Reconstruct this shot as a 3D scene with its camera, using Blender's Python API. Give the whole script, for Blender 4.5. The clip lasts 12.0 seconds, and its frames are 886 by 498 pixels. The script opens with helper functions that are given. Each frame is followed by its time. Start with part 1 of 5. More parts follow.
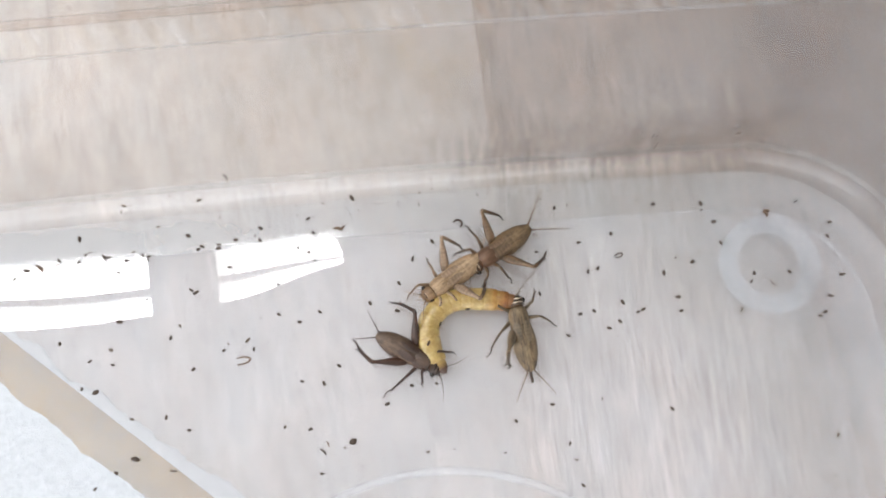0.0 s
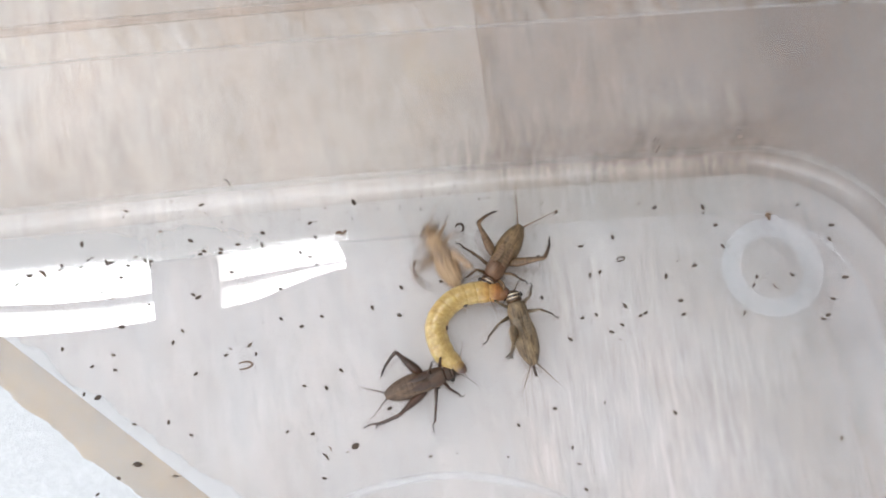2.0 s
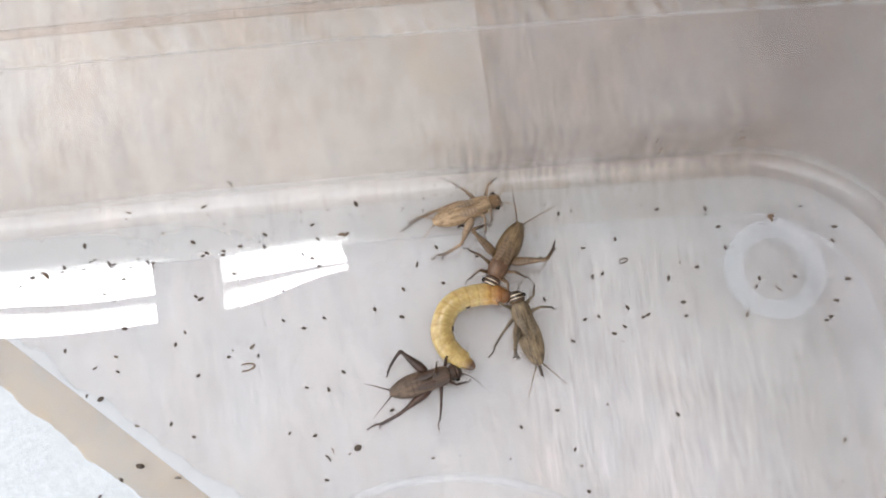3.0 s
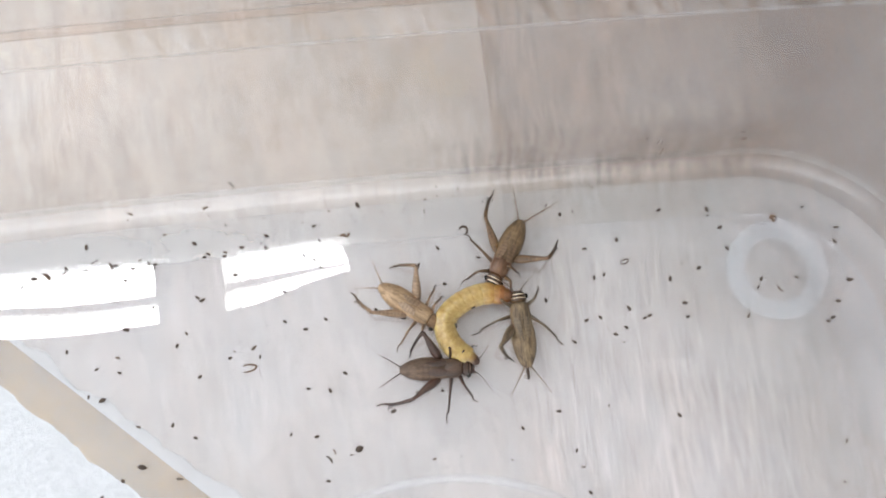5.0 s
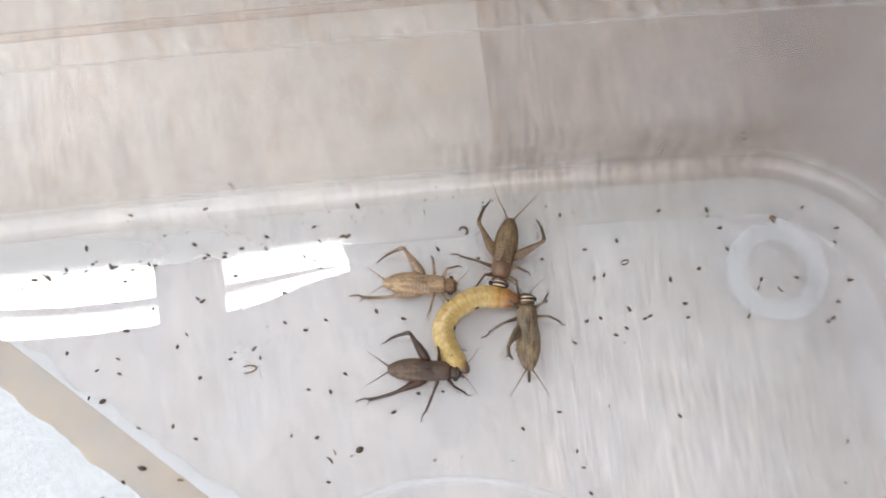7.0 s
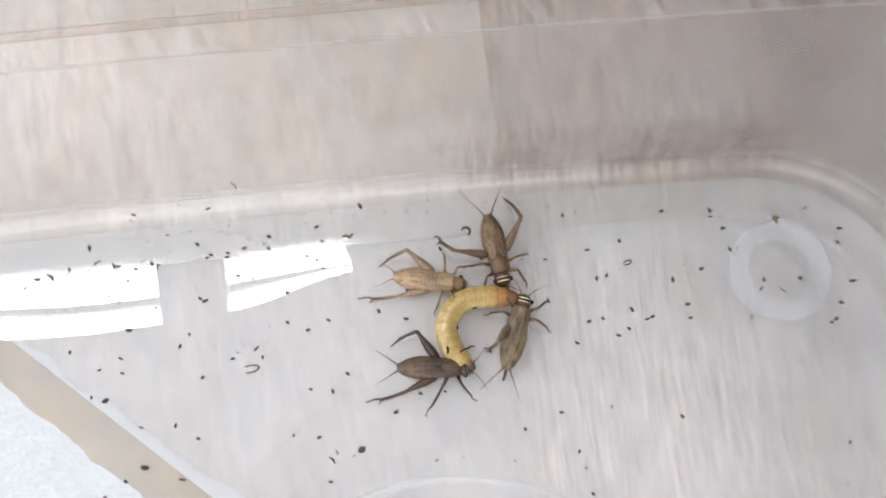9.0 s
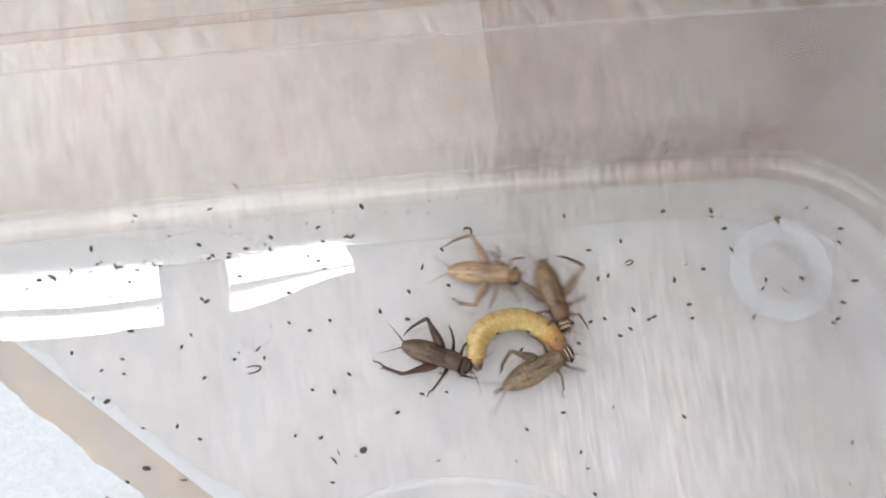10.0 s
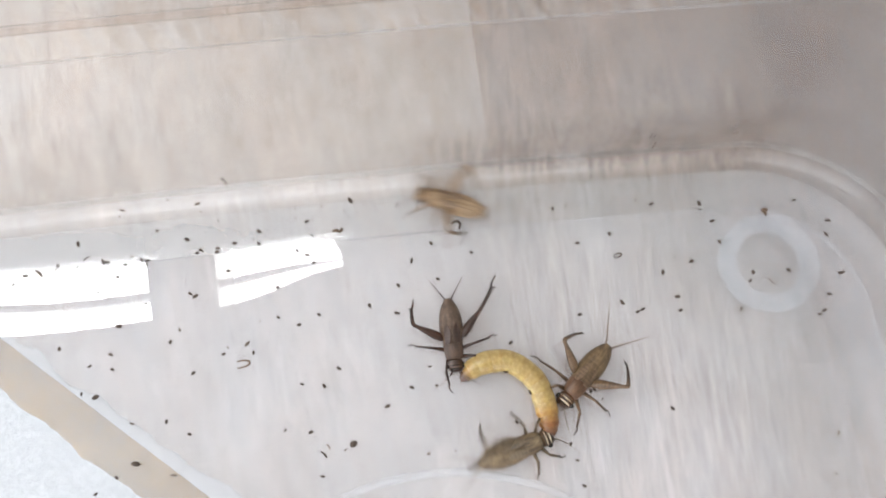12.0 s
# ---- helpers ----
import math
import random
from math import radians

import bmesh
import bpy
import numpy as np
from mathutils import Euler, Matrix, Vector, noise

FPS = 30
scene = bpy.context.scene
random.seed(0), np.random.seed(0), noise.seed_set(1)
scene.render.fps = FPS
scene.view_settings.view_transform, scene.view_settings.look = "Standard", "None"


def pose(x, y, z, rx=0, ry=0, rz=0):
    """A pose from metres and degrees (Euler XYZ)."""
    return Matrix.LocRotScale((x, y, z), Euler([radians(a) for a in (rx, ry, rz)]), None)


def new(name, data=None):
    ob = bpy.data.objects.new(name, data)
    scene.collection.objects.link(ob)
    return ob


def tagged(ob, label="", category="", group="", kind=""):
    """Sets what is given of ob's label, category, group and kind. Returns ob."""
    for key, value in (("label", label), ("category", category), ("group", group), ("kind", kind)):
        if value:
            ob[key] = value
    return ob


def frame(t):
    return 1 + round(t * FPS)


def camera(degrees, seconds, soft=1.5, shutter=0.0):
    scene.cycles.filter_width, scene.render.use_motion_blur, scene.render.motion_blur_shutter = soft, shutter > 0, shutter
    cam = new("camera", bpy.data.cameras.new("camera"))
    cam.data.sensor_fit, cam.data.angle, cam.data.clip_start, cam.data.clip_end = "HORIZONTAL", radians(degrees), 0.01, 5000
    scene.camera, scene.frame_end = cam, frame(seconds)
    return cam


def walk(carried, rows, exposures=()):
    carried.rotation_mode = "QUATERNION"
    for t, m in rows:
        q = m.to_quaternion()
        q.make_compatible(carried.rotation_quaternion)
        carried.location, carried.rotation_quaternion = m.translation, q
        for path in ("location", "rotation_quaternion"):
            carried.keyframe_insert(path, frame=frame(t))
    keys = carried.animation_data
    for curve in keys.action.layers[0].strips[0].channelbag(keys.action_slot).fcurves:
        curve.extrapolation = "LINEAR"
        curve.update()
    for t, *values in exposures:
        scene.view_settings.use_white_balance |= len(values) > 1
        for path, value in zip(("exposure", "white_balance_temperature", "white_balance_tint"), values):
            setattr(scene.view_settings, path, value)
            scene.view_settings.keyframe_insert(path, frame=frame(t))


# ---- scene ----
# ---- camera ----
cam = camera(58, 12.0, soft=1.7, shutter=0.9)
walk(cam, [
    (0, pose(0, 0, 0.1282, 13.51, -0.47, 0.13)),
    (0.5, pose(0, 0, 0.1282, 13.63, -0.30, 0.13)),
    (1, pose(0, 0, 0.1282, 13.66, -0.29, 0.15)),
    (1.5, pose(0, 0, 0.1282, 13.71, -0.25, 0.12)),
    (2, pose(0, 0, 0.1282, 13.81, -0.30, 0.02)),
    (2.5, pose(0, 0, 0.1282, 13.86, -0.16, 0.04)),
    (3, pose(0, 0, 0.1282, 13.93, -0.13, 0.03)),
    (5, pose(0, 0, 0.1282, 14.00, -0.02, 0.00)),
    (5.5, pose(0, 0, 0.1282, 14.00, 0.00, -0.00)),
    (6, pose(0, 0, 0.1282, 13.98, -0.03, 0.05)),
    (6.5, pose(0, 0, 0.1282, 14.04, -0.03, 0.02)),
    (7, pose(0, 0, 0.1282, 14.06, 0.00, -0.03)),
    (7.1, pose(0, 0, 0.1282, 14.05, 0.00, -0.02)),
    (7.2, pose(0, 0, 0.1282, 13.86, -0.31, -0.02)),
    (8.8, pose(0, 0, 0.1282, 14.05, 0.10, 0.08)),
    (9, pose(0, 0, 0.1282, 14.06, 0.15, 0.09)),
    (9.5, pose(0, 0, 0.1282, 14.05, 0.18, 0.07)),
    (10, pose(0, 0, 0.1282, 14.09, 0.26, 0.08)),
    (10.5, pose(0, 0, 0.1282, 14.05, 0.18, 0.08)),
    (11, pose(0, 0, 0.1282, 13.86, 0.06, 0.07)),
    (11.5, pose(0, 0, 0.1282, 13.91, 0.13, 0.02)),
    (12, pose(0, 0, 0.1282, 13.63, -0.43, -0.37)),
])
MM = 0.001
FLOOR = 3.5 * MM   # upper face of the tub's base; the table top is z = 0

# ---- light: an overcast sky through two roof windows, with an unseen side window added as fill ----
world = bpy.data.worlds.new("world")
scene.world = world
world.use_nodes = True
sky = world.node_tree.nodes.new("ShaderNodeTexSky")
sky.sky_type, sky.sun_disc, sky.sun_elevation, sky.sun_rotation = "NISHITA", False, radians(48), radians(-70)
world.node_tree.links.new(sky.outputs[0], world.node_tree.nodes["Background"].inputs[0])
world.node_tree.nodes["Background"].inputs[1].default_value = 0.1
scene.view_settings.exposure = 0.65

ROOM_TURN = 10
CEIL = 1.65
GROUND = -0.75


def room(x, y, z, rx=0, ry=0, rz=0):
    return pose(0, 0, 0, 0, 0, ROOM_TURN) @ pose(x, y, z, rx, ry, rz)


def window_light(name, m, w, h, power, colour):
    data = bpy.data.lights.new(name, "AREA")
    data.shape, data.size, data.size_y, data.energy, data.color = "RECTANGLE", w, h, power, colour
    ob = new(name, data)
    ob.matrix_world = m
    return ob


# roof windows in the room's own axes: x from, x to, y from, y to
ROOF_WINDOWS = [(-1.28, -0.575, 0.375, 0.80), (-0.43, -0.20, 0.375, 0.80)]
for x0, x1, y0, y1 in ROOF_WINDOWS:
    window_light("roof_window_light", room((x0 + x1) / 2, (y0 + y1) / 2, CEIL + 0.16), x1 - x0, y1 - y0,
                 31 * (x1 - x0) * (y1 - y0), (0.98, 0.99, 1.0))
# unseen side window, added to brighten the floor and the left
SIDE_FILL = (-1.1, 1.3, 0.1, 1.35)      # in the west wall: y from, y to, z from, z to
BACK_WINDOW = (-1.7, 0.35, 0.25, 1.25)    # in the south wall: x from, x to, z from, z to
y0, y1, z0, z1 = SIDE_FILL
window_light("side_fill_light", room(-2.07, (y0 + y1) / 2, (z0 + z1) / 2, 0, -90, 0), z1 - z0, y1 - y0, 30, (0.95, 0.98, 1.0))
x0, x1, z0, z1 = BACK_WINDOW
window_light("back_window_light", room((x0 + x1) / 2, -2.07, (z0 + z1) / 2, 90, 0, 0), x1 - x0, z1 - z0, 20, (0.95, 0.98, 1.0))


# ---- materials ----
def material(name):
    mat = bpy.data.materials.new(name)
    mat.use_nodes = True
    tree = mat.node_tree
    return mat, tree, tree.nodes["Principled BSDF"]


def node(tree, kind, **values):
    n = tree.nodes.new(kind)
    for key, value in values.items():
        n.inputs[key.replace("_", " ")].default_value = value
    return n


def coords(tree, size, turn=0, source="Object"):
    """Texture space stretched by size, its axes turned about z first."""
    tc = tree.nodes.new("ShaderNodeTexCoord")
    mp = tree.nodes.new("ShaderNodeMapping")
    mp.vector_type = "TEXTURE"
    mp.inputs["Scale"].default_value = [1 / c for c in size]
    mp.inputs["Rotation"].default_value = (0, 0, radians(turn))
    tree.links.new(tc.outputs[source], mp.inputs["Vector"])
    return mp.outputs["Vector"]


def noise_of(tree, vector, scale, detail=4, rough=0.55):
    n = node(tree, "ShaderNodeTexNoise", Scale=scale, Detail=detail, Roughness=rough)
    tree.links.new(vector, n.inputs["Vector"])
    return n.outputs["Fac"]


def ramp(tree, fac, stops):
    r = tree.nodes.new("ShaderNodeValToRGB")
    els = r.color_ramp.elements
    while len(els) < len(stops):
        els.new(0.5)
    for el, (p, c) in zip(els, stops):
        el.position, el.color = p, (*c, 1) if len(c) == 3 else c
    tree.links.new(fac, r.inputs["Fac"])
    return r.outputs["Color"]


def blend(tree, fac, a, b, kind="MIX"):
    m = tree.nodes.new("ShaderNodeMix")
    m.data_type, m.blend_type = "RGBA", kind
    for value, slot in ((fac, 0), (a, 6), (b, 7)):
        if hasattr(value, "links"):
            tree.links.new(value, m.inputs[slot])
        else:
            m.inputs[slot].default_value = value if slot == 0 else (*value, 1)
    return m.outputs[2]


def bump(tree, bsdf, height, strength, distance):
    b = node(tree, "ShaderNodeBump", Strength=strength, Distance=distance)
    tree.links.new(height, b.inputs["Height"])
    tree.links.new(b.outputs["Normal"], bsdf.inputs["Normal"])


def whitewashed_wood(name, stroke, combed, cast, tone_fall, side_fall=0.0):
    """White wash brushed over tan wood. stroke: turn of the brush strokes to the plank; combed: how strongly the fine
    brush lines show;
    cast: how much the wide strokes differ; tone_fall: its direction over the table top and the stops along it, from
    pale to dark tan, barer wood and light falloff put into the colour together; side_fall: how much darker towards one
    long side."""
    mat, tree, bsdf = material(name)
    fine = noise_of(tree, coords(tree, (1250, 130, 400), stroke * 0.5), 1.0, 3, 0.6)
    broad = noise_of(tree, coords(tree, (520, 45, 100), stroke), 1.0, 5, 0.6)
    strokes = noise_of(tree, coords(tree, (900, 120, 200), stroke), 1.0, 3, 0.6)
    wide = noise_of(tree, coords(tree, (230, 42, 100), stroke * 0.7), 1.0, 4, 0.6)
    cloud = noise_of(tree, coords(tree, (40, 26, 30)), 1.0, 5, 0.65)
    blot = noise_of(tree, coords(tree, (260, 130, 200)), 1.0, 5, 0.7)
    fleck = noise_of(tree, coords(tree, (1300, 300, 300), stroke), 1.0, 3, 0.6)
    base = ramp(tree, broad, [(0.34, (0.38, 0.325, 0.285)), (0.50, (0.46, 0.415, 0.385)), (0.64, (0.51, 0.48, 0.465))])
    wash = ramp(tree, cloud, [(0.34, (0.40, 0.345, 0.31)), (0.62, (0.555, 0.525, 0.51))])
    col = blend(tree, 0.62, base, wash)
    col = blend(tree, 0.45, col, ramp(tree, blot, [(0.36, (0.82, 0.77, 0.72)), (0.52, (1, 1, 1)), (0.66, (1.08, 1.08, 1.09))]), "MULTIPLY")
    # wide strokes with a blue-grey or a pinkish cast, and narrower worn ones
    col = blend(tree, cast, col, ramp(tree, wide, [(0.33, (0.84, 0.845, 0.86)), (0.47, (0.97, 0.97, 0.98)), (0.53, (1.03, 1.01, 0.99)), (0.68, (1.13, 1.11, 1.09))]), "MULTIPLY")
    gate = ramp(tree, cloud, [(0.40, (cast * 0.7,) * 3), (0.60, (0.25 + cast,) * 3)])
    wear_or_sheen = ramp(tree, strokes, [(0.30, (0.74, 0.72, 0.71)), (0.42, (0.96, 0.955, 0.95)), (0.56, (1.02, 1.02, 1.02)), (0.70, (1.12, 1.12, 1.12))])
    col = blend(tree, gate, col, blend(tree, 1.0, col, wear_or_sheen, "MULTIPLY"))
    lines = ramp(tree, fine, [(0.34, (0.50, 0.43, 0.38)), (0.45, (0.88, 0.86, 0.84)), (0.55, (1.05, 1.05, 1.05)), (0.66, (1.42, 1.43, 1.46))])
    col = blend(tree, combed, col, lines, "MULTIPLY")
    col = blend(tree, 0.7, col, ramp(tree, fleck, [(0.27, (0.5, 0.44, 0.40)), (0.34, (1, 1, 1)), (0.66, (1, 1, 1)), (0.74, (1.25, 1.25, 1.27))]), "MULTIPLY")
    info = tree.nodes.new("ShaderNodeObjectInfo")
    col = blend(tree, 1.0, col, info.outputs["Color"], "MULTIPLY")
    tone = noise_of(tree, coords(tree, (95, 45, 50), stroke), 1.0, 3, 0.6)
    col = blend(tree, 1.0, col, ramp(tree, tone, [(0.36, (0.97, 1.0, 1.03)), (0.5, (1, 1, 1)), (0.64, (1.03, 0.995, 0.975))]), "MULTIPLY")
    # tone darkens towards the far end: barer tan wood, and light falloff painted in
    toward, stops = tone_fall
    for direction, steps in ((toward, stops), ((12.5, 0, 0), [(0.52, (1, 1, 1)), (1.05, tuple(1 - side_fall * c for c in (0.85, 1.0, 1.1)))])):
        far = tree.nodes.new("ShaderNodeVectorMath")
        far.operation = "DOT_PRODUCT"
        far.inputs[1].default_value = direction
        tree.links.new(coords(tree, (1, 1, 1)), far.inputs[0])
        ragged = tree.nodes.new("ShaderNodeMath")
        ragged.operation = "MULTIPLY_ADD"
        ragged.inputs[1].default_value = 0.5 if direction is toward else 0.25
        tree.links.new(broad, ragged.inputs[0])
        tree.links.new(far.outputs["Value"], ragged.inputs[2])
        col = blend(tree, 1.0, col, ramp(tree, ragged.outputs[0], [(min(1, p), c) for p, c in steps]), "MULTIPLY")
    tree.links.new(col, bsdf.inputs["Base Color"])
    bsdf.inputs["Roughness"].default_value = 0.6
    bump(tree, bsdf, fine, 0.2, 0.0002)
    return mat


def plain(name, colour, rough, spread=0.15, scale=400, metal=0.0, bumpy=0.0):
    mat, tree, bsdf = material(name)
    n = noise_of(tree, coords(tree, (1, 1, 1)), scale)
    dark = tuple(c * (1 - spread) for c in colour)
    light = tuple(min(1, c * (1 + spread)) for c in colour)
    tree.links.new(ramp(tree, n, [(0.3, dark), (0.7, light)]), bsdf.inputs["Base Color"])
    bsdf.inputs["Roughness"].default_value, bsdf.inputs["Metallic"].default_value = rough, metal
    if bumpy:
        bump(tree, bsdf, n, 0.5, bumpy)
    return mat


def clear_plastic(name, haze, streak=0.0, rough=0.03, tint=(0.97, 0.975, 0.98), gloss=0.045, grain=(60, 60, 25), turn=0, fade=None, dirt=None, wear_or_sheen=None):
    """Clear moulded plastic: light passes straight through, the gloss grows towards grazing angles, with a faint milky
    haze.
    fade: heights in mm between which the painted sheen falls to a third.
    dirt: from and to along the side and in height in mm, between which upright brown streaks are painted for refracted
    wood grain.
    wear_or_sheen: from and to along the side in mm, between which the painted sheen falls off, and the share that is
    left."""
    mat, tree, bsdf = material(name)
    tree.nodes.remove(bsdf)
    clear = node(tree, "ShaderNodeBsdfTransparent", Color=(*tint, 1))
    glossy = node(tree, "ShaderNodeBsdfGlossy", Color=(1, 1, 1, 1), Roughness=rough)
    # milky white stands partly for cloudy plastic, partly for the ceiling's pale reflection
    milky = node(tree, "ShaderNodeBsdfDiffuse", Color=(0.88, 0.90, 0.96, 1))
    wave = noise_of(tree, coords(tree, (1, 1, 1)), 45, 2)
    b = node(tree, "ShaderNodeBump", Strength=0.06, Distance=0.0001)
    tree.links.new(wave, b.inputs["Height"])
    tree.links.new(b.outputs["Normal"], glossy.inputs["Normal"])
    weight = node(tree, "ShaderNodeLayerWeight", Blend=0.5)
    power = tree.nodes.new("ShaderNodeMath")
    power.operation = "POWER"
    power.inputs[1].default_value = 5
    tree.links.new(weight.outputs["Facing"], power.inputs[0])
    scale = tree.nodes.new("ShaderNodeMath")
    scale.operation = "MULTIPLY_ADD"
    scale.inputs[1].default_value, scale.inputs[2].default_value = 0.9, gloss
    tree.links.new(power.outputs[0], scale.inputs[0])
    smear = noise_of(tree, coords(tree, grain, turn), 1.0, 5, 0.65)
    fac = ramp(tree, smear, [(0.3, (haze * 0.75,) * 3), (0.75, (haze * 1.25 + streak,) * 3)])
    if fade:
        sep = tree.nodes.new("ShaderNodeSeparateXYZ")
        tree.links.new(coords(tree, (1000, 1000, 1000)), sep.inputs[0])
        by_height = node(tree, "ShaderNodeMapRange", From_Min=fade[0], From_Max=fade[1], To_Min=0.0, To_Max=0.7)
        tree.links.new(sep.outputs["Z"], by_height.inputs[0])
        rag = tree.nodes.new("ShaderNodeMath")
        rag.operation = "MULTIPLY_ADD"
        rag.inputs[1].default_value = 0.6
        tree.links.new(smear, rag.inputs[0])
        tree.links.new(by_height.outputs[0], rag.inputs[2])
        fac = blend(tree, 1.0, fac, ramp(tree, rag.outputs[0], [(0.3, (1, 1, 1)), (1.0, (0.35, 0.35, 0.35))]), "MULTIPLY")
    if wear_or_sheen:
        sep = tree.nodes.new("ShaderNodeSeparateXYZ")
        tree.links.new(coords(tree, (1000, 1000, 1000)), sep.inputs[0])
        less = node(tree, "ShaderNodeMapRange", From_Min=wear_or_sheen[0], From_Max=wear_or_sheen[1], To_Min=1.0, To_Max=wear_or_sheen[2])
        tree.links.new(sep.outputs["X"], less.inputs[0])
        fac = blend(tree, 1.0, fac, less.outputs[0], "MULTIPLY")
    through_light = clear
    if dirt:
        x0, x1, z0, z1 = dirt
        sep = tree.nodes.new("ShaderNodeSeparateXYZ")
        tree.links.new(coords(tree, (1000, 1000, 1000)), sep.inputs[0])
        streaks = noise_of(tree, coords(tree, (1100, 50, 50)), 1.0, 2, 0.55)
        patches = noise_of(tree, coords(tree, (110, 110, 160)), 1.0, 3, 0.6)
        refracted = blend(tree, 1.0, ramp(tree, streaks, [(0.30, (0.1, 0.1, 0.1)), (0.72, (1, 1, 1))]), ramp(tree, patches, [(0.36, (0.25, 0.25, 0.25)), (0.62, (1, 1, 1))]), "MULTIPLY")
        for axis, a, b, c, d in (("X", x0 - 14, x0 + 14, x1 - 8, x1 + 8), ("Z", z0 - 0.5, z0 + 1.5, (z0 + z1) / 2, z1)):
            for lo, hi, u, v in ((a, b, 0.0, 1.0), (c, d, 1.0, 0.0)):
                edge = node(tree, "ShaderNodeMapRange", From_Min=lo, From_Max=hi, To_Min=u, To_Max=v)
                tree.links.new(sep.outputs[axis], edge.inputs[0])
                refracted = blend(tree, 1.0, refracted, edge.outputs[0], "MULTIPLY")
        # brown streaks painted in for the wood grain refracted by the curved wall
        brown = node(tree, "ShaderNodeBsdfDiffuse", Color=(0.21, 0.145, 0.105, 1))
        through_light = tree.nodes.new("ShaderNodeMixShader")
        amount = blend(tree, 1.0, refracted, (0.75, 0.75, 0.75), "MULTIPLY")
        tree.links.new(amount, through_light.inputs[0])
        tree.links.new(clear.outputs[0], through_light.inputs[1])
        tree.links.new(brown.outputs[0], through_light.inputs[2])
    mix1 = tree.nodes.new("ShaderNodeMixShader")
    tree.links.new(fac, mix1.inputs[0])
    tree.links.new(through_light.outputs[0], mix1.inputs[1])
    tree.links.new(milky.outputs[0], mix1.inputs[2])
    mix2 = tree.nodes.new("ShaderNodeMixShader")
    tree.links.new(scale.outputs[0], mix2.inputs[0])
    tree.links.new(mix1.outputs[0], mix2.inputs[1])
    tree.links.new(glossy.outputs[0], mix2.inputs[2])
    tree.links.new(mix2.outputs[0], tree.nodes["Material Output"].inputs["Surface"])
    return mat


def chitin(name, dark, light, rough=0.36, marks=0.0, stripe=0.0, tip=0.0):
    """Insect shell: mottled at two scales; marks: strength of the body's stripes and segment bands; stripe: of dark leg bands; tip: of the dark foot end."""
    mat, tree, bsdf = material(name)
    fine = noise_of(tree, coords(tree, (0.5, 1, 1)), 2200, 4, 0.65)
    broad = noise_of(tree, coords(tree, (0.3, 1.4, 1)), 650, 3, 0.6)
    col = ramp(tree, broad, [(0.36, dark), (0.62, light)])
    col = blend(tree, 0.5, col, ramp(tree, fine, [(0.36, (0.5, 0.46, 0.42)), (0.62, (1.18, 1.16, 1.12))]), "MULTIPLY")
    if marks or stripe or tip:
        sep = tree.nodes.new("ShaderNodeSeparateXYZ")
        tree.links.new(coords(tree, (250, 1000, 1000) if tip else (1000, 1000, 1000)), sep.inputs[0])
    if marks:
        side = tree.nodes.new("ShaderNodeMath")
        side.operation = "ABSOLUTE"
        tree.links.new(sep.outputs["Y"], side.inputs[0])
        wobble = tree.nodes.new("ShaderNodeMath")
        wobble.operation = "MULTIPLY_ADD"
        wobble.inputs[1].default_value, wobble.inputs[2].default_value = 2.0, -1.0
        tree.links.new(broad, wobble.inputs[0])
        add = tree.nodes.new("ShaderNodeMath")
        tree.links.new(side.outputs[0], add.inputs[0])
        tree.links.new(wobble.outputs[0], add.inputs[1])
        long = ramp(tree, add.outputs[0], [(0.06, (1.15, 1.1, 1.0)), (0.14, (0.62, 0.56, 0.5)), (0.34, (1.0, 0.98, 0.94)), (0.62, (1.12, 1.08, 1.0)),
                                           (0.78, (0.5, 0.44, 0.38)), (0.95, (0.95, 0.9, 0.84))])
        col = blend(tree, marks, col, long, "MULTIPLY")
        ring = tree.nodes.new("ShaderNodeMath")
        ring.operation = "PINGPONG"
        ring.inputs[1].default_value = 0.4625
        tree.links.new(sep.outputs["X"], ring.inputs[0])
        col = blend(tree, marks * 0.2, col, ramp(tree, ring.outputs[0], [(0.0, (0.82, 0.78, 0.74)), (0.2, (1, 1, 1))]), "MULTIPLY")
    if tip:
        col = blend(tree, tip, col, ramp(tree, sep.outputs["X"], [(0.0, (0.95, 0.93, 0.9)), (0.45, (0.5, 0.46, 0.43)), (1.0, (0.22, 0.2, 0.2))]), "MULTIPLY")
    if stripe:
        wave = node(tree, "ShaderNodeTexWave", Scale=0.55, Distortion=3.0, Detail=2.0)
        tree.links.new(coords(tree, (1000, 300, 300)), wave.inputs["Vector"])
        col = blend(tree, stripe, col, ramp(tree, wave.outputs["Fac"], [(0.15, (0.5, 0.44, 0.38)), (0.6, (1.05, 1.05, 1.0))]), "MULTIPLY")
    tree.links.new(col, bsdf.inputs["Base Color"])
    bsdf.inputs["Roughness"].default_value = rough
    bsdf.inputs["Subsurface Weight"].default_value = 0.15
    bsdf.inputs["Subsurface Radius"].default_value = (1.0, 0.6, 0.3)
    bsdf.inputs["Subsurface Scale"].default_value = 0.0006
    bump(tree, bsdf, fine, 0.25, 0.00006)
    return mat


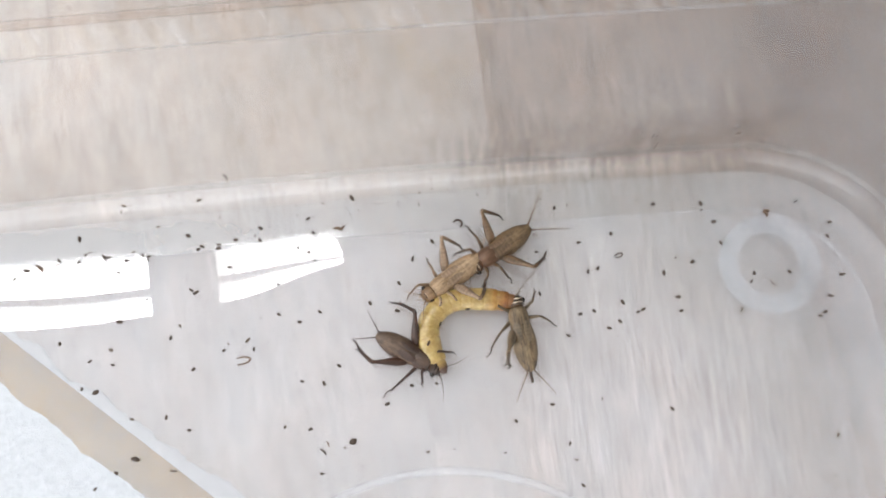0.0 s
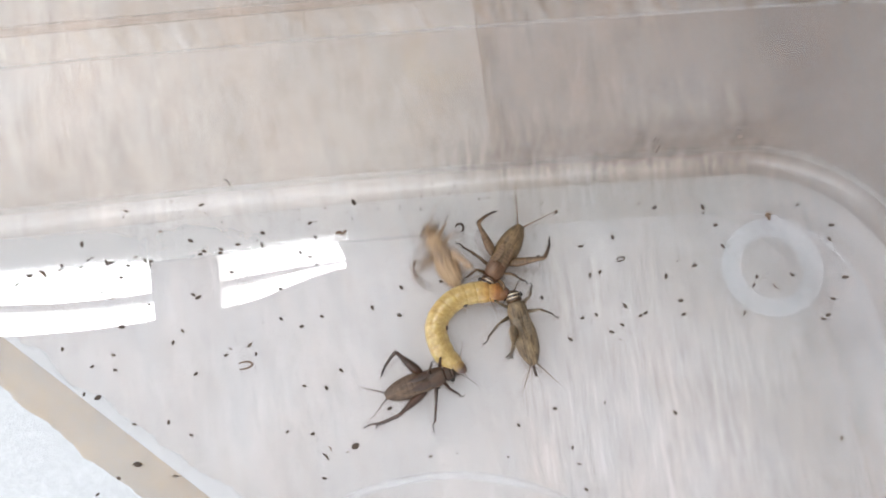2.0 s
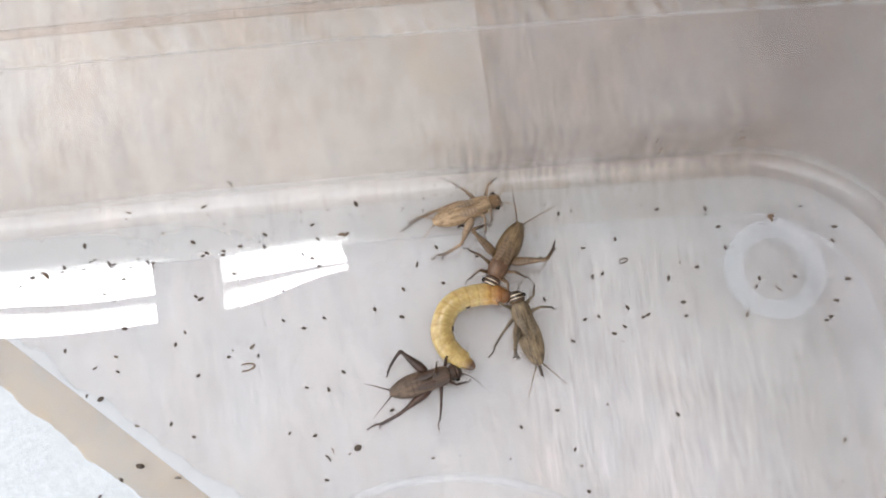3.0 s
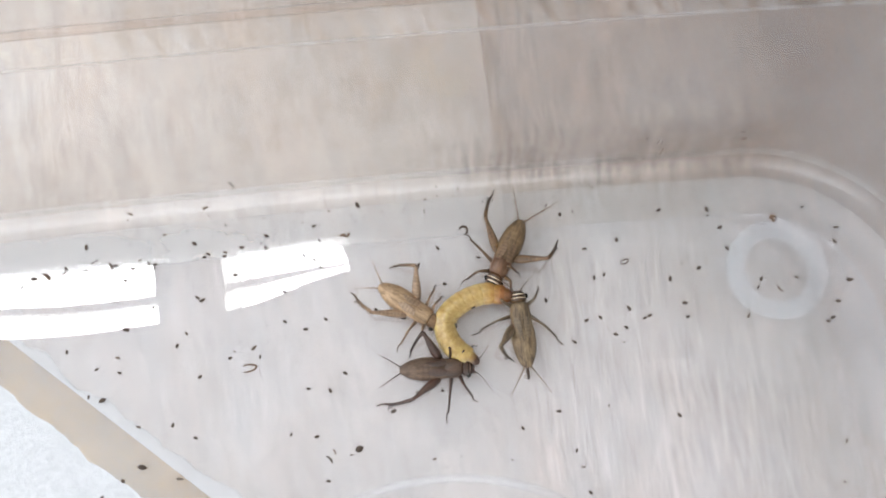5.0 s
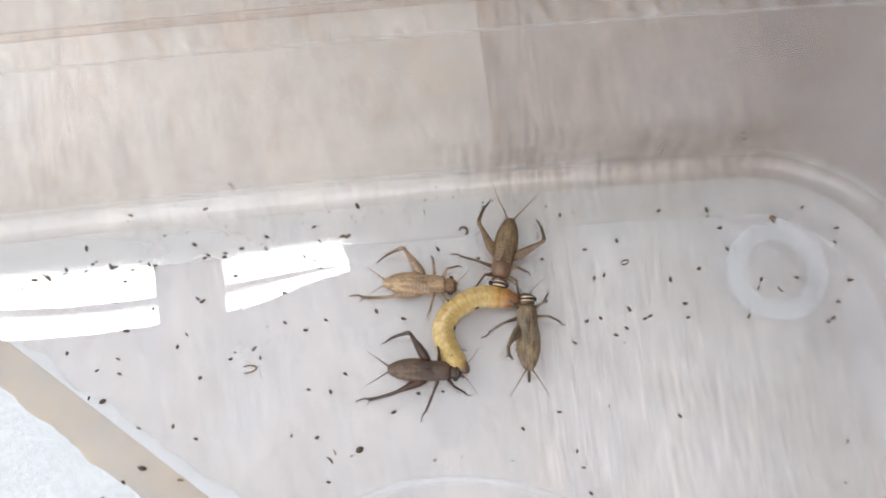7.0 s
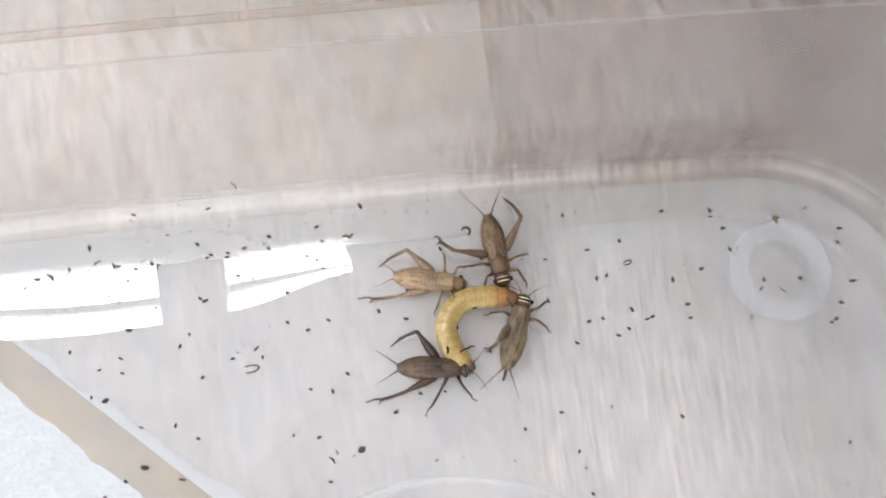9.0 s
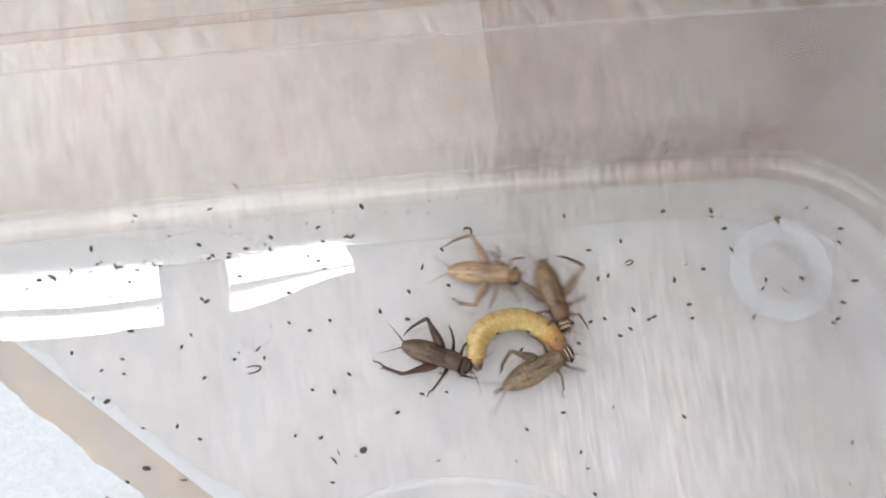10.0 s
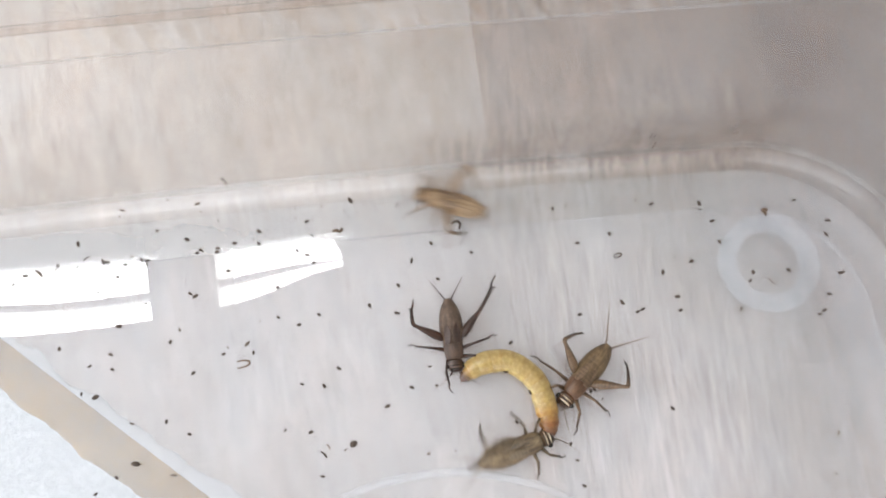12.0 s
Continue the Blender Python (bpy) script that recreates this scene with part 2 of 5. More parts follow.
def dry_dung():
    """Dark brown droppings; the object's colour tells the crumbled, paler ones."""
    mat, tree, bsdf = material("dry_droppings")
    n = noise_of(tree, coords(tree, (1, 1, 1)), 2600, 4, 0.65)
    fresh = ramp(tree, n, [(0.34, (0.030, 0.020, 0.014)), (0.66, (0.100, 0.068, 0.050))])
    old = ramp(tree, n, [(0.34, (0.085, 0.060, 0.045)), (0.66, (0.20, 0.155, 0.120))])
    info = tree.nodes.new("ShaderNodeObjectInfo")
    bw = tree.nodes.new("ShaderNodeRGBToBW")
    tree.links.new(info.outputs["Color"], bw.inputs[0])
    tree.links.new(blend(tree, bw.outputs[0], fresh, old), bsdf.inputs["Base Color"])
    bsdf.inputs["Roughness"].default_value = 0.75
    bump(tree, bsdf, n, 0.5, 0.0001)
    return mat


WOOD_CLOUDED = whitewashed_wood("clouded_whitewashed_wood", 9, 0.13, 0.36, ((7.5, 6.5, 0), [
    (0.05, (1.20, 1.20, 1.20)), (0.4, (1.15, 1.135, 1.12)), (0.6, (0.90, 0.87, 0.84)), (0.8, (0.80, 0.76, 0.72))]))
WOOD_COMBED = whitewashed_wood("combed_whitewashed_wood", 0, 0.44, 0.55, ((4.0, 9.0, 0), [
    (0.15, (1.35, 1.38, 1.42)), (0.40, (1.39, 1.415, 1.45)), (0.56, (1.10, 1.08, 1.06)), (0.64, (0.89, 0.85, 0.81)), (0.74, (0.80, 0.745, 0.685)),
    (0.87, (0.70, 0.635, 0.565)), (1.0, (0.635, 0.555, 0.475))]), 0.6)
LIP = plain("raw_wood_lipping", (0.335, 0.185, 0.03), 0.6, 0.38, 110, 0, 0.0004)
STRIP_WHITE = plain("reflection_white", (0.70, 0.70, 0.71), 0.6, 0.08, 500)
CARPET = plain("white_floor_covering", (0.53, 0.555, 0.575), 0.8, 0.22, 210, 0, 0.006)
PAINT = plain("white_wall_paint", (0.80, 0.79, 0.77), 0.7, 0.03, 8)
FRAME = plain("white_window_frame", (0.78, 0.78, 0.78), 0.4, 0.03, 20)
METAL = plain("grey_table_legs", (0.3, 0.3, 0.3), 0.4, 0.1, 50, 0.8)
BASE_PLASTIC = clear_plastic("clear_base_plastic", 0.19, 0.0, 0.012, (0.985, 0.985, 0.99), 0.075, wear_or_sheen=(20, 75, 0.9))
# dirt below paints the brown refraction streaks low on the wall
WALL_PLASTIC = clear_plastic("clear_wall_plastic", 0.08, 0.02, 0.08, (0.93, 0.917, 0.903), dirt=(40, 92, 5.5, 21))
RIM_PLASTIC = clear_plastic("clear_rim_plastic", 0.05, 0.02, 0.08, (0.905, 0.893, 0.883))
# haze paints the sheen on the wall's foot and the bend's highlight line
CURVE_PLASTIC = clear_plastic("sheen_corner_plastic", 0.34, 0.02, 0.12, (0.98, 0.976, 0.972), 0.06, (90, 90, 25), 0, (2.6, 5.4), wear_or_sheen=(-40, 62, 0.52))
TIGHT_PLASTIC = clear_plastic("tight_curve_plastic", 0.16, 0.03, 0.25, (0.982, 0.978, 0.973), 0.03, dirt=(40, 92, 4.5, 14.0), wear_or_sheen=(0, 50, 0.5))
# slanted pale streaks paint the table grain refracted through the ledge
LEDGE_PLASTIC = clear_plastic("moulded_ledge_plastic", 0.015, 0.16, 0.3, (0.908, 0.895, 0.88), 0.004, (900, 160, 300), 30)
# tint carries the dark refraction line along the ledge's edge
EDGE_PLASTIC = clear_plastic("dark_line_plastic", 0.03, 0.0, 0.3, (0.875, 0.85, 0.835), 0.01)
RIDGE_PLASTIC = clear_plastic("thin_ridge_plastic", 0.11, 0.05, 0.1, (0.99, 0.99, 0.99), 0.03, (300, 300, 25))
FROSTED = clear_plastic("frosted_plastic", 0.14, 0.04, 0.25, (0.99, 0.99, 0.99), 0.004)
DUNG = dry_dung()
HUSK = plain("pale_brown_husk", (0.125, 0.075, 0.045), 0.6, 0.35, 1500)
EYE_BLACK = plain("black_eye", (0.02, 0.015, 0.012), 0.15, 0.1, 900)
PALE_BAND = plain("pale_head_band", (0.62, 0.52, 0.38), 0.45, 0.08, 900)
DULL_BAND = plain("dull_brown_head_band", (0.105, 0.062, 0.042), 0.45, 0.2, 900)
BROWN_TIP = plain("dark_brown_chitin", (0.05, 0.03, 0.02), 0.4, 0.2, 900)


# ---- helpers for meshes ----
def mesh_of(name, bm, mat, smooth=True):
    me = bpy.data.meshes.new(name)
    bmesh.ops.recalc_face_normals(bm, faces=bm.faces)
    bm.to_mesh(me)
    bm.free()
    me.materials.append(mat)
    if smooth:
        for p in me.polygons:
            p.use_smooth = True
        me.set_sharp_from_angle(angle=radians(35))
    return me


def part(name, bm, mat, parent, label="", smooth=True):
    ob = new(name, mesh_of(name, bm, mat, smooth))
    ob.parent = parent
    if label:
        tagged(ob, label)
    return ob


def structure(name, bm, mat, label, category, smooth=False):
    return tagged(new(name, mesh_of(name, bm, mat, smooth)), label, category, kind="structure")


def box(bm, x0, x1, y0, y1, z0, z1, m=None):
    r = bmesh.ops.create_cube(bm, size=1)
    s = Matrix.Translation(((x0 + x1) / 2, (y0 + y1) / 2, (z0 + z1) / 2)) @ Matrix.Diagonal((x1 - x0, y1 - y0, z1 - z0, 1))
    bmesh.ops.transform(bm, matrix=(m @ s) if m else s, verts=r["verts"])
    return r["verts"]


def loft(bm, rings, n=16, power=2.0):
    """Closed body along x: rings of (x, half width, half height, height of the axis)."""
    loops = []
    for x, w, h, zc in rings:
        loop = []
        for i in range(n):
            a = 2 * math.pi * i / n
            c, s = math.cos(a), math.sin(a)
            e = 2 / power
            loop.append(bm.verts.new((x, w * math.copysign(abs(c) ** e, c), zc + h * math.copysign(abs(s) ** e, s))))
        loops.append(loop)
    for a, b in zip(loops, loops[1:]):
        for i in range(n):
            bm.faces.new((a[i], a[(i + 1) % n], b[(i + 1) % n], b[i]))
    bm.faces.new(loops[0])
    bm.faces.new(loops[-1])


def tube(bm, points, radii, n=6):
    """A bent tapered rod through points."""
    loops = []
    pts = [Vector(p) for p in points]
    for k, (p, r) in enumerate(zip(pts, radii)):
        d = (pts[min(k + 1, len(pts) - 1)] - pts[max(k - 1, 0)]).normalized()
        side = d.cross(Vector((0.1, 0.2, 1))).normalized()
        up = side.cross(d)
        loops.append([bm.verts.new(p + r * (math.cos(2 * math.pi * i / n) * side + math.sin(2 * math.pi * i / n) * up)) for i in range(n)])
    for a, b in zip(loops, loops[1:]):
        for i in range(n):
            bm.faces.new((a[i], a[(i + 1) % n], b[(i + 1) % n], b[i]))
    bm.faces.new(loops[0])
    bm.faces.new(loops[-1])


# ---- room ----
def build_room():
    m = pose(0, 0, 0, 0, 0, ROOM_TURN)
    bm = bmesh.new()
    box(bm, -2.2, 2.2, -2.2, 2.2, GROUND - 0.1, GROUND, m)
    structure("floor", bm, CARPET, "bright white finely textured floor covering", "floor")
    y0, y1, z0, z1 = SIDE_FILL
    u0, u1, w0, w1 = BACK_WINDOW
    walls = {"wall_west": [(-2.2, -2, -2.2, y0, GROUND, CEIL), (-2.2, -2, y1, 2.2, GROUND, CEIL),
                           (-2.2, -2, y0, y1, GROUND, z0), (-2.2, -2, y0, y1, z1, CEIL)],
             "wall_east": [(2, 2.2, -2.2, 2.2, GROUND, CEIL)],
             "wall_south": [(-2, u0, -2.2, -2, GROUND, CEIL), (u1, 2, -2.2, -2, GROUND, CEIL),
                            (u0, u1, -2.2, -2, GROUND, w0), (u0, u1, -2.2, -2, w1, CEIL)],
             "wall_north": [(-2, 2, 2, 2.2, GROUND, CEIL)]}
    for name, boxes in walls.items():
        bm = bmesh.new()
        for b in boxes:
            box(bm, *b, m)
        structure(name, bm, PAINT, "plain white painted room wall", "wall")
    bm = bmesh.new()
    (a0, a1, b0, b1), (c0, c1, _, _) = ROOF_WINDOWS
    for x0, x1, ya, yb in ((-2.2, a0, b0, b1), (a1, c0, b0, b1), (c1, 2.2, b0, b1), (-2.2, 2.2, -2.2, b0), (-2.2, 2.2, b1, 2.2)):
        box(bm, x0, x1, ya, yb, CEIL, CEIL + 0.15, m)
    structure("ceiling", bm, PAINT, "plain white ceiling with two roof windows", "ceiling")
    for k, (x0, x1, ya, yb) in enumerate(ROOF_WINDOWS):
        win = tagged(new(f"window_{k + 1}"), "white-framed roof window with one glazing bar", "window", kind="structure")
        win.matrix_world = m
        for name, b in (("glazing_bar", (x0, x1, ya + 0.052, ya + 0.069, CEIL + 0.02, CEIL + 0.05)),
                        ("window_frame", (x0, x1, yb - 0.03, yb, CEIL + 0.02, CEIL + 0.06))):
            bm = bmesh.new()
            box(bm, *b)
            part(name, bm, FRAME, win, smooth=False)
    win = tagged(new("window_3"), "unseen white-framed side window added as fill", "window", kind="structure")
    win.matrix_world = m
    for name, b in (("mullion", (-2.06, -2.01, (y0 + y1) / 2 - 0.03, (y0 + y1) / 2 + 0.03, z0, z1)),
                    ("window_sill", (-2.04, -1.93, y0, y1, z0 - 0.03, z0))):
        bm = bmesh.new()
        box(bm, *b)
        part(name, bm, FRAME, win, smooth=False)
    win = tagged(new("window_4"), "wide white-framed window", "window", kind="structure")
    win.matrix_world = m
    for name, b in (("mullion", ((u0 + u1) / 2 - 0.03, (u0 + u1) / 2 + 0.03, -2.06, -2.01, w0, w1)),
                    ("window_sill", (u0, u1, -2.04, -1.93, w0 - 0.03, w0))):
        bm = bmesh.new()
        box(bm, *b)
        part(name, bm, FRAME, win, smooth=False)


build_room()

# ---- table ----
GRAIN_TURN = 6.3


def build_table():
    table = tagged(new("table"), "whitewashed wooden plank table with raw wood lipping", "table")
    turn = pose(0, 0, 0, 0, 0, GRAIN_TURN)
    table.matrix_world = turn
    back = turn.inverted()
    p = Vector((-0.0714 + 0.00035, 0.018 + 0.0005, 0))
    along = Vector((0.817, -0.577, 0)).normalized()
    inward = Vector((0.577, 0.817, 0)).normalized()
    top, deep = 0.0, -0.025
    a0, a1, reach = -0.55, 0.65, 0.80

    def at(a, i, z=0.0):
        v = back @ (p + along * a + inward * i)
        return (v.x, v.y, z)

    outline = [at(a0, 0), at(a1, 0), at(a1, reach), at(a0, reach)]
    x, width, gap = 0.0143 - 0.14 * 8, 0.14, 0.0
    while x < 1.2:
        bm = bmesh.new()
        f = bm.faces.new([bm.verts.new(q) for q in outline])
        geom = bm.verts[:] + bm.edges[:] + bm.faces[:]
        bmesh.ops.bisect_plane(bm, geom=geom, plane_co=(x + gap / 2, 0, 0), plane_no=(-1, 0, 0), clear_outer=True)
        geom = bm.verts[:] + bm.edges[:] + bm.faces[:]
        bmesh.ops.bisect_plane(bm, geom=geom, plane_co=(x + width - gap / 2, 0, 0), plane_no=(1, 0, 0), clear_outer=True)
        if bm.faces:
            r = bmesh.ops.extrude_face_region(bm, geom=bm.faces[:])
            bmesh.ops.translate(bm, vec=(0, 0, deep), verts=[v for v in r["geom"] if isinstance(v, bmesh.types.BMVert)])
            sharp = [e for e in bm.edges if all(abs(v.co.z) < 1e-6 for v in e.verts)]
            bmesh.ops.bevel(bm, geom=sharp, offset=0.00004, segments=1, affect="EDGES")
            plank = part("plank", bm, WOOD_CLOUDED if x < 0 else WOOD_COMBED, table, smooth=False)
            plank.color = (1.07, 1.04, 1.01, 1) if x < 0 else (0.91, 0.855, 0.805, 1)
        else:
            bm.free()
        x += width
    # white strip added for the tub's reflection, then rounded lipping, along all four sides
    sides = [((a0 - 0.008, 0), (a1 + 0.008, 0), (0, -1)), ((a1, 0), (a1, reach), (1, 0)),
             ((a1 + 0.008, reach), (a0 - 0.008, reach), (0, 1)), ((a0, reach), (a0, 0), (-1, 0))]
    for (sa, si), (ea, ei), (na, ni) in sides:
        for name, mat, profile in (
                ("reflection_strip", STRIP_WHITE, [(-0.0004, 0.0001), (0.0, 0.0003), (0.0006, 0.0003), (0.0006, -0.0002), (-0.0004, -0.0002)]),
                ("lipping", LIP, [(0.0006, 0.0002), (0.0034, 0.0001), (0.0059, -0.0004), (0.0072, -0.0016), (0.0077, -0.004),
                                  (0.0077, -0.022), (0.0068, -0.0245), (0.0006, -0.025)])):
            bm = bmesh.new()
            steps, loops = 2400 if ni < 0 else 40, []
            for k in range(steps + 1):
                s, loop = k / steps, []
                run = sa + (ea - sa) * s
                for o, z in profile:
                    wob = 0
                    if o > 0.004:
                        wob = 0.0006 * noise.noise((k * 0.09, o * 100, 3.0)) + 0.0003 * noise.noise((k * 0.43, 1.0, o * 60)) + 0.0002 * noise.noise((k * 1.3, 4.0, 2.0))
                    if name == "reflection_strip" and o < 0.0001:
                        spread = 0.0002 + 0.0015 * min(1, max(0, (run - 0.018) / 0.03)) if ni < 0 else 0.0003
                        wob = min(0.0006, -spread + 0.0011 * noise.noise((k * 0.08, 5.0, 3.0)) + 0.0005 * noise.noise((k * 0.29, 2.0, 7.0))
                                  + 0.0004 * noise.noise((k * 1.1, 8.0, 1.0)))
                    loop.append(bm.verts.new(at(run + na * (o + wob), si + (ei - si) * s + ni * (o + wob), z)))
                loops.append(loop)
            for q, r in zip(loops, loops[1:]):
                for i in range(len(q)):
                    bm.faces.new((q[i], q[(i + 1) % len(q)], r[(i + 1) % len(q)], r[i]))
            bm.faces.new(loops[0])
            bm.faces.new(loops[-1])
            part(name, bm, mat, table, "raw tan wood edge strip" if name == "lipping" else "")
    for a, i in ((a0 + 0.06, 0.06), (a1 - 0.06, 0.06), (a0 + 0.06, reach - 0.06), (a1 - 0.06, reach - 0.06)):
        v = at(a, i)
        bm = bmesh.new()
        box(bm, v[0] - 0.02, v[0] + 0.02, v[1] - 0.02, v[1] + 0.02, GROUND, deep)
        part("leg", bm, METAL, table, smooth=False)


build_table()

# ---- clear plastic tub ----
TUB = pose(-0.025, -0.040, 0, 0, 0, 6)


def tub_outline(offset, n=18):
    """Rounded rectangle with slightly bowed sides, grown by offset."""
    a, b, r = 0.0800, 0.0490, 0.020 + offset
    pts = []
    for cx, cy, start in ((a, b, 0), (-a, b, 90), (-a, -b, 180), (a, -b, 270)):
        for k in range(n + 1):
            t = radians(start + 90 * k / n)
            pts.append([cx + r * math.cos(t), cy + r * math.sin(t)])
        # straight side that follows
        nx, ny = {0: (-a, b + r), 90: (-a - r, -b), 180: (a, -b - r), 270: (a + r, b)}[start]
        lx, ly = pts[-1]
        for k in range(1, 48):
            s = k / 48
            pts.append([lx + (nx - lx) * s, ly + (ny - ly) * s])
    out = []
    for x, y in pts:
        bow = 1.5 * MM
        wy = bow * (1 - (x / a) ** 2) if abs(x) < a and abs(y) > b else 0
        wx = bow * (1 - (y / b) ** 2) if abs(y) < b and abs(x) > a else 0
        out.append((x + math.copysign(wx, x), y + math.copysign(wy, y)))
    return out


def curve_at(a):
    """The foot of the wall where it has turned up by a degrees: a wide curve, then a tight one. Offset and height in mm."""
    first = min(a, 17.5)
    o, h = 20 * math.sin(radians(first)), 20 - 20 * math.cos(radians(first))
    if a > 17.5:
        o += 4 * (math.sin(radians(a)) - math.sin(radians(17.5)))
        h += 4 * (math.cos(radians(17.5)) - math.cos(radians(a)))
    return o, h


def floor_rise(x, y):
    """Height of the tub's upper face over its flat floor at a place in the world (metres)."""
    at = TUB.inverted() @ Vector((x, y, 0))
    o = (at.y - 0.069 - 1.5 * MM * max(0, 1 - (at.x / 0.080) ** 2)) / MM
    angles = [k * 2 for k in range(41)]
    rise = np.interp(o, [curve_at(a)[0] for a in angles], [curve_at(a)[1] for a in angles]) if o > 0 else 0
    return warp(at.x, at.y) + float(rise) * MM


def warp(x, y):
    """The base is not quite flat: two low swellings by one side, shaped so the window reflections fit the camera's
    view. In the tub's own axes.
    """
    x, y = x / MM, y / MM
    return MM * (0.332 * math.exp(-((x - 27.1) / 14.5) ** 2 - ((y - 67.6) / 5.8) ** 2) + 0.14 * math.exp(-((x + 50) / 18.3) ** 2 - ((y - 70) / 9) ** 2))


def sweep(bm, profile, cap_first=False, cap_last=False, close=False):
    loops = []
    for off, z in profile:
        loops.append([bm.verts.new((x, y, z + warp(x, y) * max(0, 1 - abs(z - FLOOR) / (6 * MM)))) for x, y in tub_outline(off)])
    pairs = list(zip(loops, loops[1:])) + ([(loops[-1], loops[0])] if close else [])
    for p, q in pairs:
        n = len(p)
        for i in range(n):
            bm.faces.new((p[i], p[(i + 1) % n], q[(i + 1) % n], q[i]))
    if cap_first:
        bm.faces.new(loops[0])
    if cap_last:
        bm.faces.new(loops[-1])


def build_tub():
    tub = tagged(new("plastic_tub"), "clear plastic tub with rounded corners, soiled with droppings", "container")
    tub.matrix_world = TUB
    z, thick, rad = FLOOR, 1.2 * MM, 5.0 * MM
    # base: a slab with a slightly uneven upper face
    bm = bmesh.new()
    ring = tub_outline(0)
    shares = [1 - 0.012 * i for i in range(18)] + [0.77, 0.73, 0.66, 0.5, 0.3, 0.1]
    faces = [[[bm.verts.new((x * k, y * k, z - drop + warp(x * k, y * k))) for x, y in ring] for k in shares] for drop in (0, thick)]
    for loops in faces:
        for p, q in zip(loops, loops[1:]):
            for i in range(len(p)):
                bm.faces.new((p[i], p[(i + 1) % len(p)], q[(i + 1) % len(p)], q[i]))
        bm.faces.new(loops[-1])
    part("base", bm, BASE_PLASTIC, tub)
    # wall in its moulded zones, from the fillet up to the rolled rim, each with an inner and an outer skin
    rows = [(*curve_at(a), a) for a in (0, 3.5, 7, 10.5, 14, 17.5, 24, 32, 40, 48, 56, 64, 72, 80)]
    fillet = [(o * MM, z + h * MM) for o, h, a in rows] + [(o * MM + thick * math.sin(radians(a)), z + h * MM - thick * math.cos(radians(a)))
                                                          for o, h, a in reversed(rows)]
    top = fillet[13]
    zones = [("corner_curve", CURVE_PLASTIC, "rounded foot of the wall", fillet[:6] + fillet[22:]),
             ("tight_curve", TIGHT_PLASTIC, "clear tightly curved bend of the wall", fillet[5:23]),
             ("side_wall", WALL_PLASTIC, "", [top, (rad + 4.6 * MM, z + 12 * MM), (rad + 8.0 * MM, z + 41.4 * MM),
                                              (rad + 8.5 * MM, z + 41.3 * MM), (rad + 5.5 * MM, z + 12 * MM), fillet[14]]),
             ("stacking_ledge", LEDGE_PLASTIC, "moulded ledge streaked for refracted grain", [(rad + 8.0 * MM, z + 41.4 * MM), (rad + 8.3 * MM, z + 41.8 * MM), (rad + 8.8 * MM, z + 42 * MM),
                                                  (rad + 11.6 * MM, z + 42.35 * MM), (rad + 11.6 * MM, z + 41.95 * MM), (rad + 9.0 * MM, z + 41.6 * MM), (rad + 8.5 * MM, z + 41.3 * MM)]),
             ("ledge_edge", EDGE_PLASTIC, "edge line tinted dark for refraction", [(rad + 11.6 * MM, z + 42.35 * MM), (rad + 11.8 * MM, z + 42.5 * MM), (rad + 12.1 * MM, z + 42.9 * MM),
                                              (rad + 12.5 * MM, z + 42.8 * MM), (rad + 12.1 * MM, z + 42.15 * MM), (rad + 11.6 * MM, z + 41.95 * MM)]),
             ("rim", RIM_PLASTIC, "rolled rim", [(rad + 12.1 * MM, z + 42.9 * MM), (rad + 14.0 * MM, z + 54 * MM), (rad + 15.5 * MM, z + 55 * MM), (rad + 18.5 * MM, z + 54.6 * MM),
                                     (rad + 18.5 * MM, z + 53.4 * MM), (rad + 16.1 * MM, z + 53.8 * MM), (rad + 14.6 * MM, z + 53 * MM), (rad + 12.5 * MM, z + 42.8 * MM)])]
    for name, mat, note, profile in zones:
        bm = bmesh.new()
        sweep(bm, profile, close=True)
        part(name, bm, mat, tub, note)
    # low ring-shaped ridge round the middle of the base
    bm = bmesh.new()
    prof = [(39.2, -0.2), (39.5, 0.25), (40.1, 0.25), (40.4, -0.2)]
    loops = [[bm.verts.new(((27.0 + r * math.cos(2 * math.pi * i / 96)) * MM, (-7.0 + r * math.sin(2 * math.pi * i / 96)) * MM, z + h * MM))
              for i in range(96)] for r, h in prof]
    for p, q in zip(loops, loops[1:] + loops[:1]):
        for i in range(96):
            bm.faces.new((p[i], p[(i + 1) % 96], q[(i + 1) % 96], q[i]))
    part("ring_ridge", bm, RIDGE_PLASTIC, tub, "faint moulded ring")
    # round feet moulded under the corners
    for cx, cy in ((0.0857, 0.0594), (-0.0857, 0.0594), (-0.0857, -0.0594), (0.0857, -0.0594)):
        bm = bmesh.new()
        prof = [(5.2, -1.25), (5.5, -3.1), (6.1, -3.45), (7.4, -3.45), (7.9, -3.1), (8.2, -1.25)]
        loops = [[bm.verts.new((cx + r * MM * math.cos(2 * math.pi * i / 48), cy + r * MM * math.sin(2 * math.pi * i / 48), z + h * MM))
                  for i in range(48)] for r, h in prof]
        for p, q in zip(loops, loops[1:] + loops[:1]):
            for i in range(48):
                bm.faces.new((p[i], p[(i + 1) % 48], q[(i + 1) % 48], q[i]))
        part("round_foot", bm, FROSTED, tub, "frosted ring-shaped foot")
    return tub


build_tub()


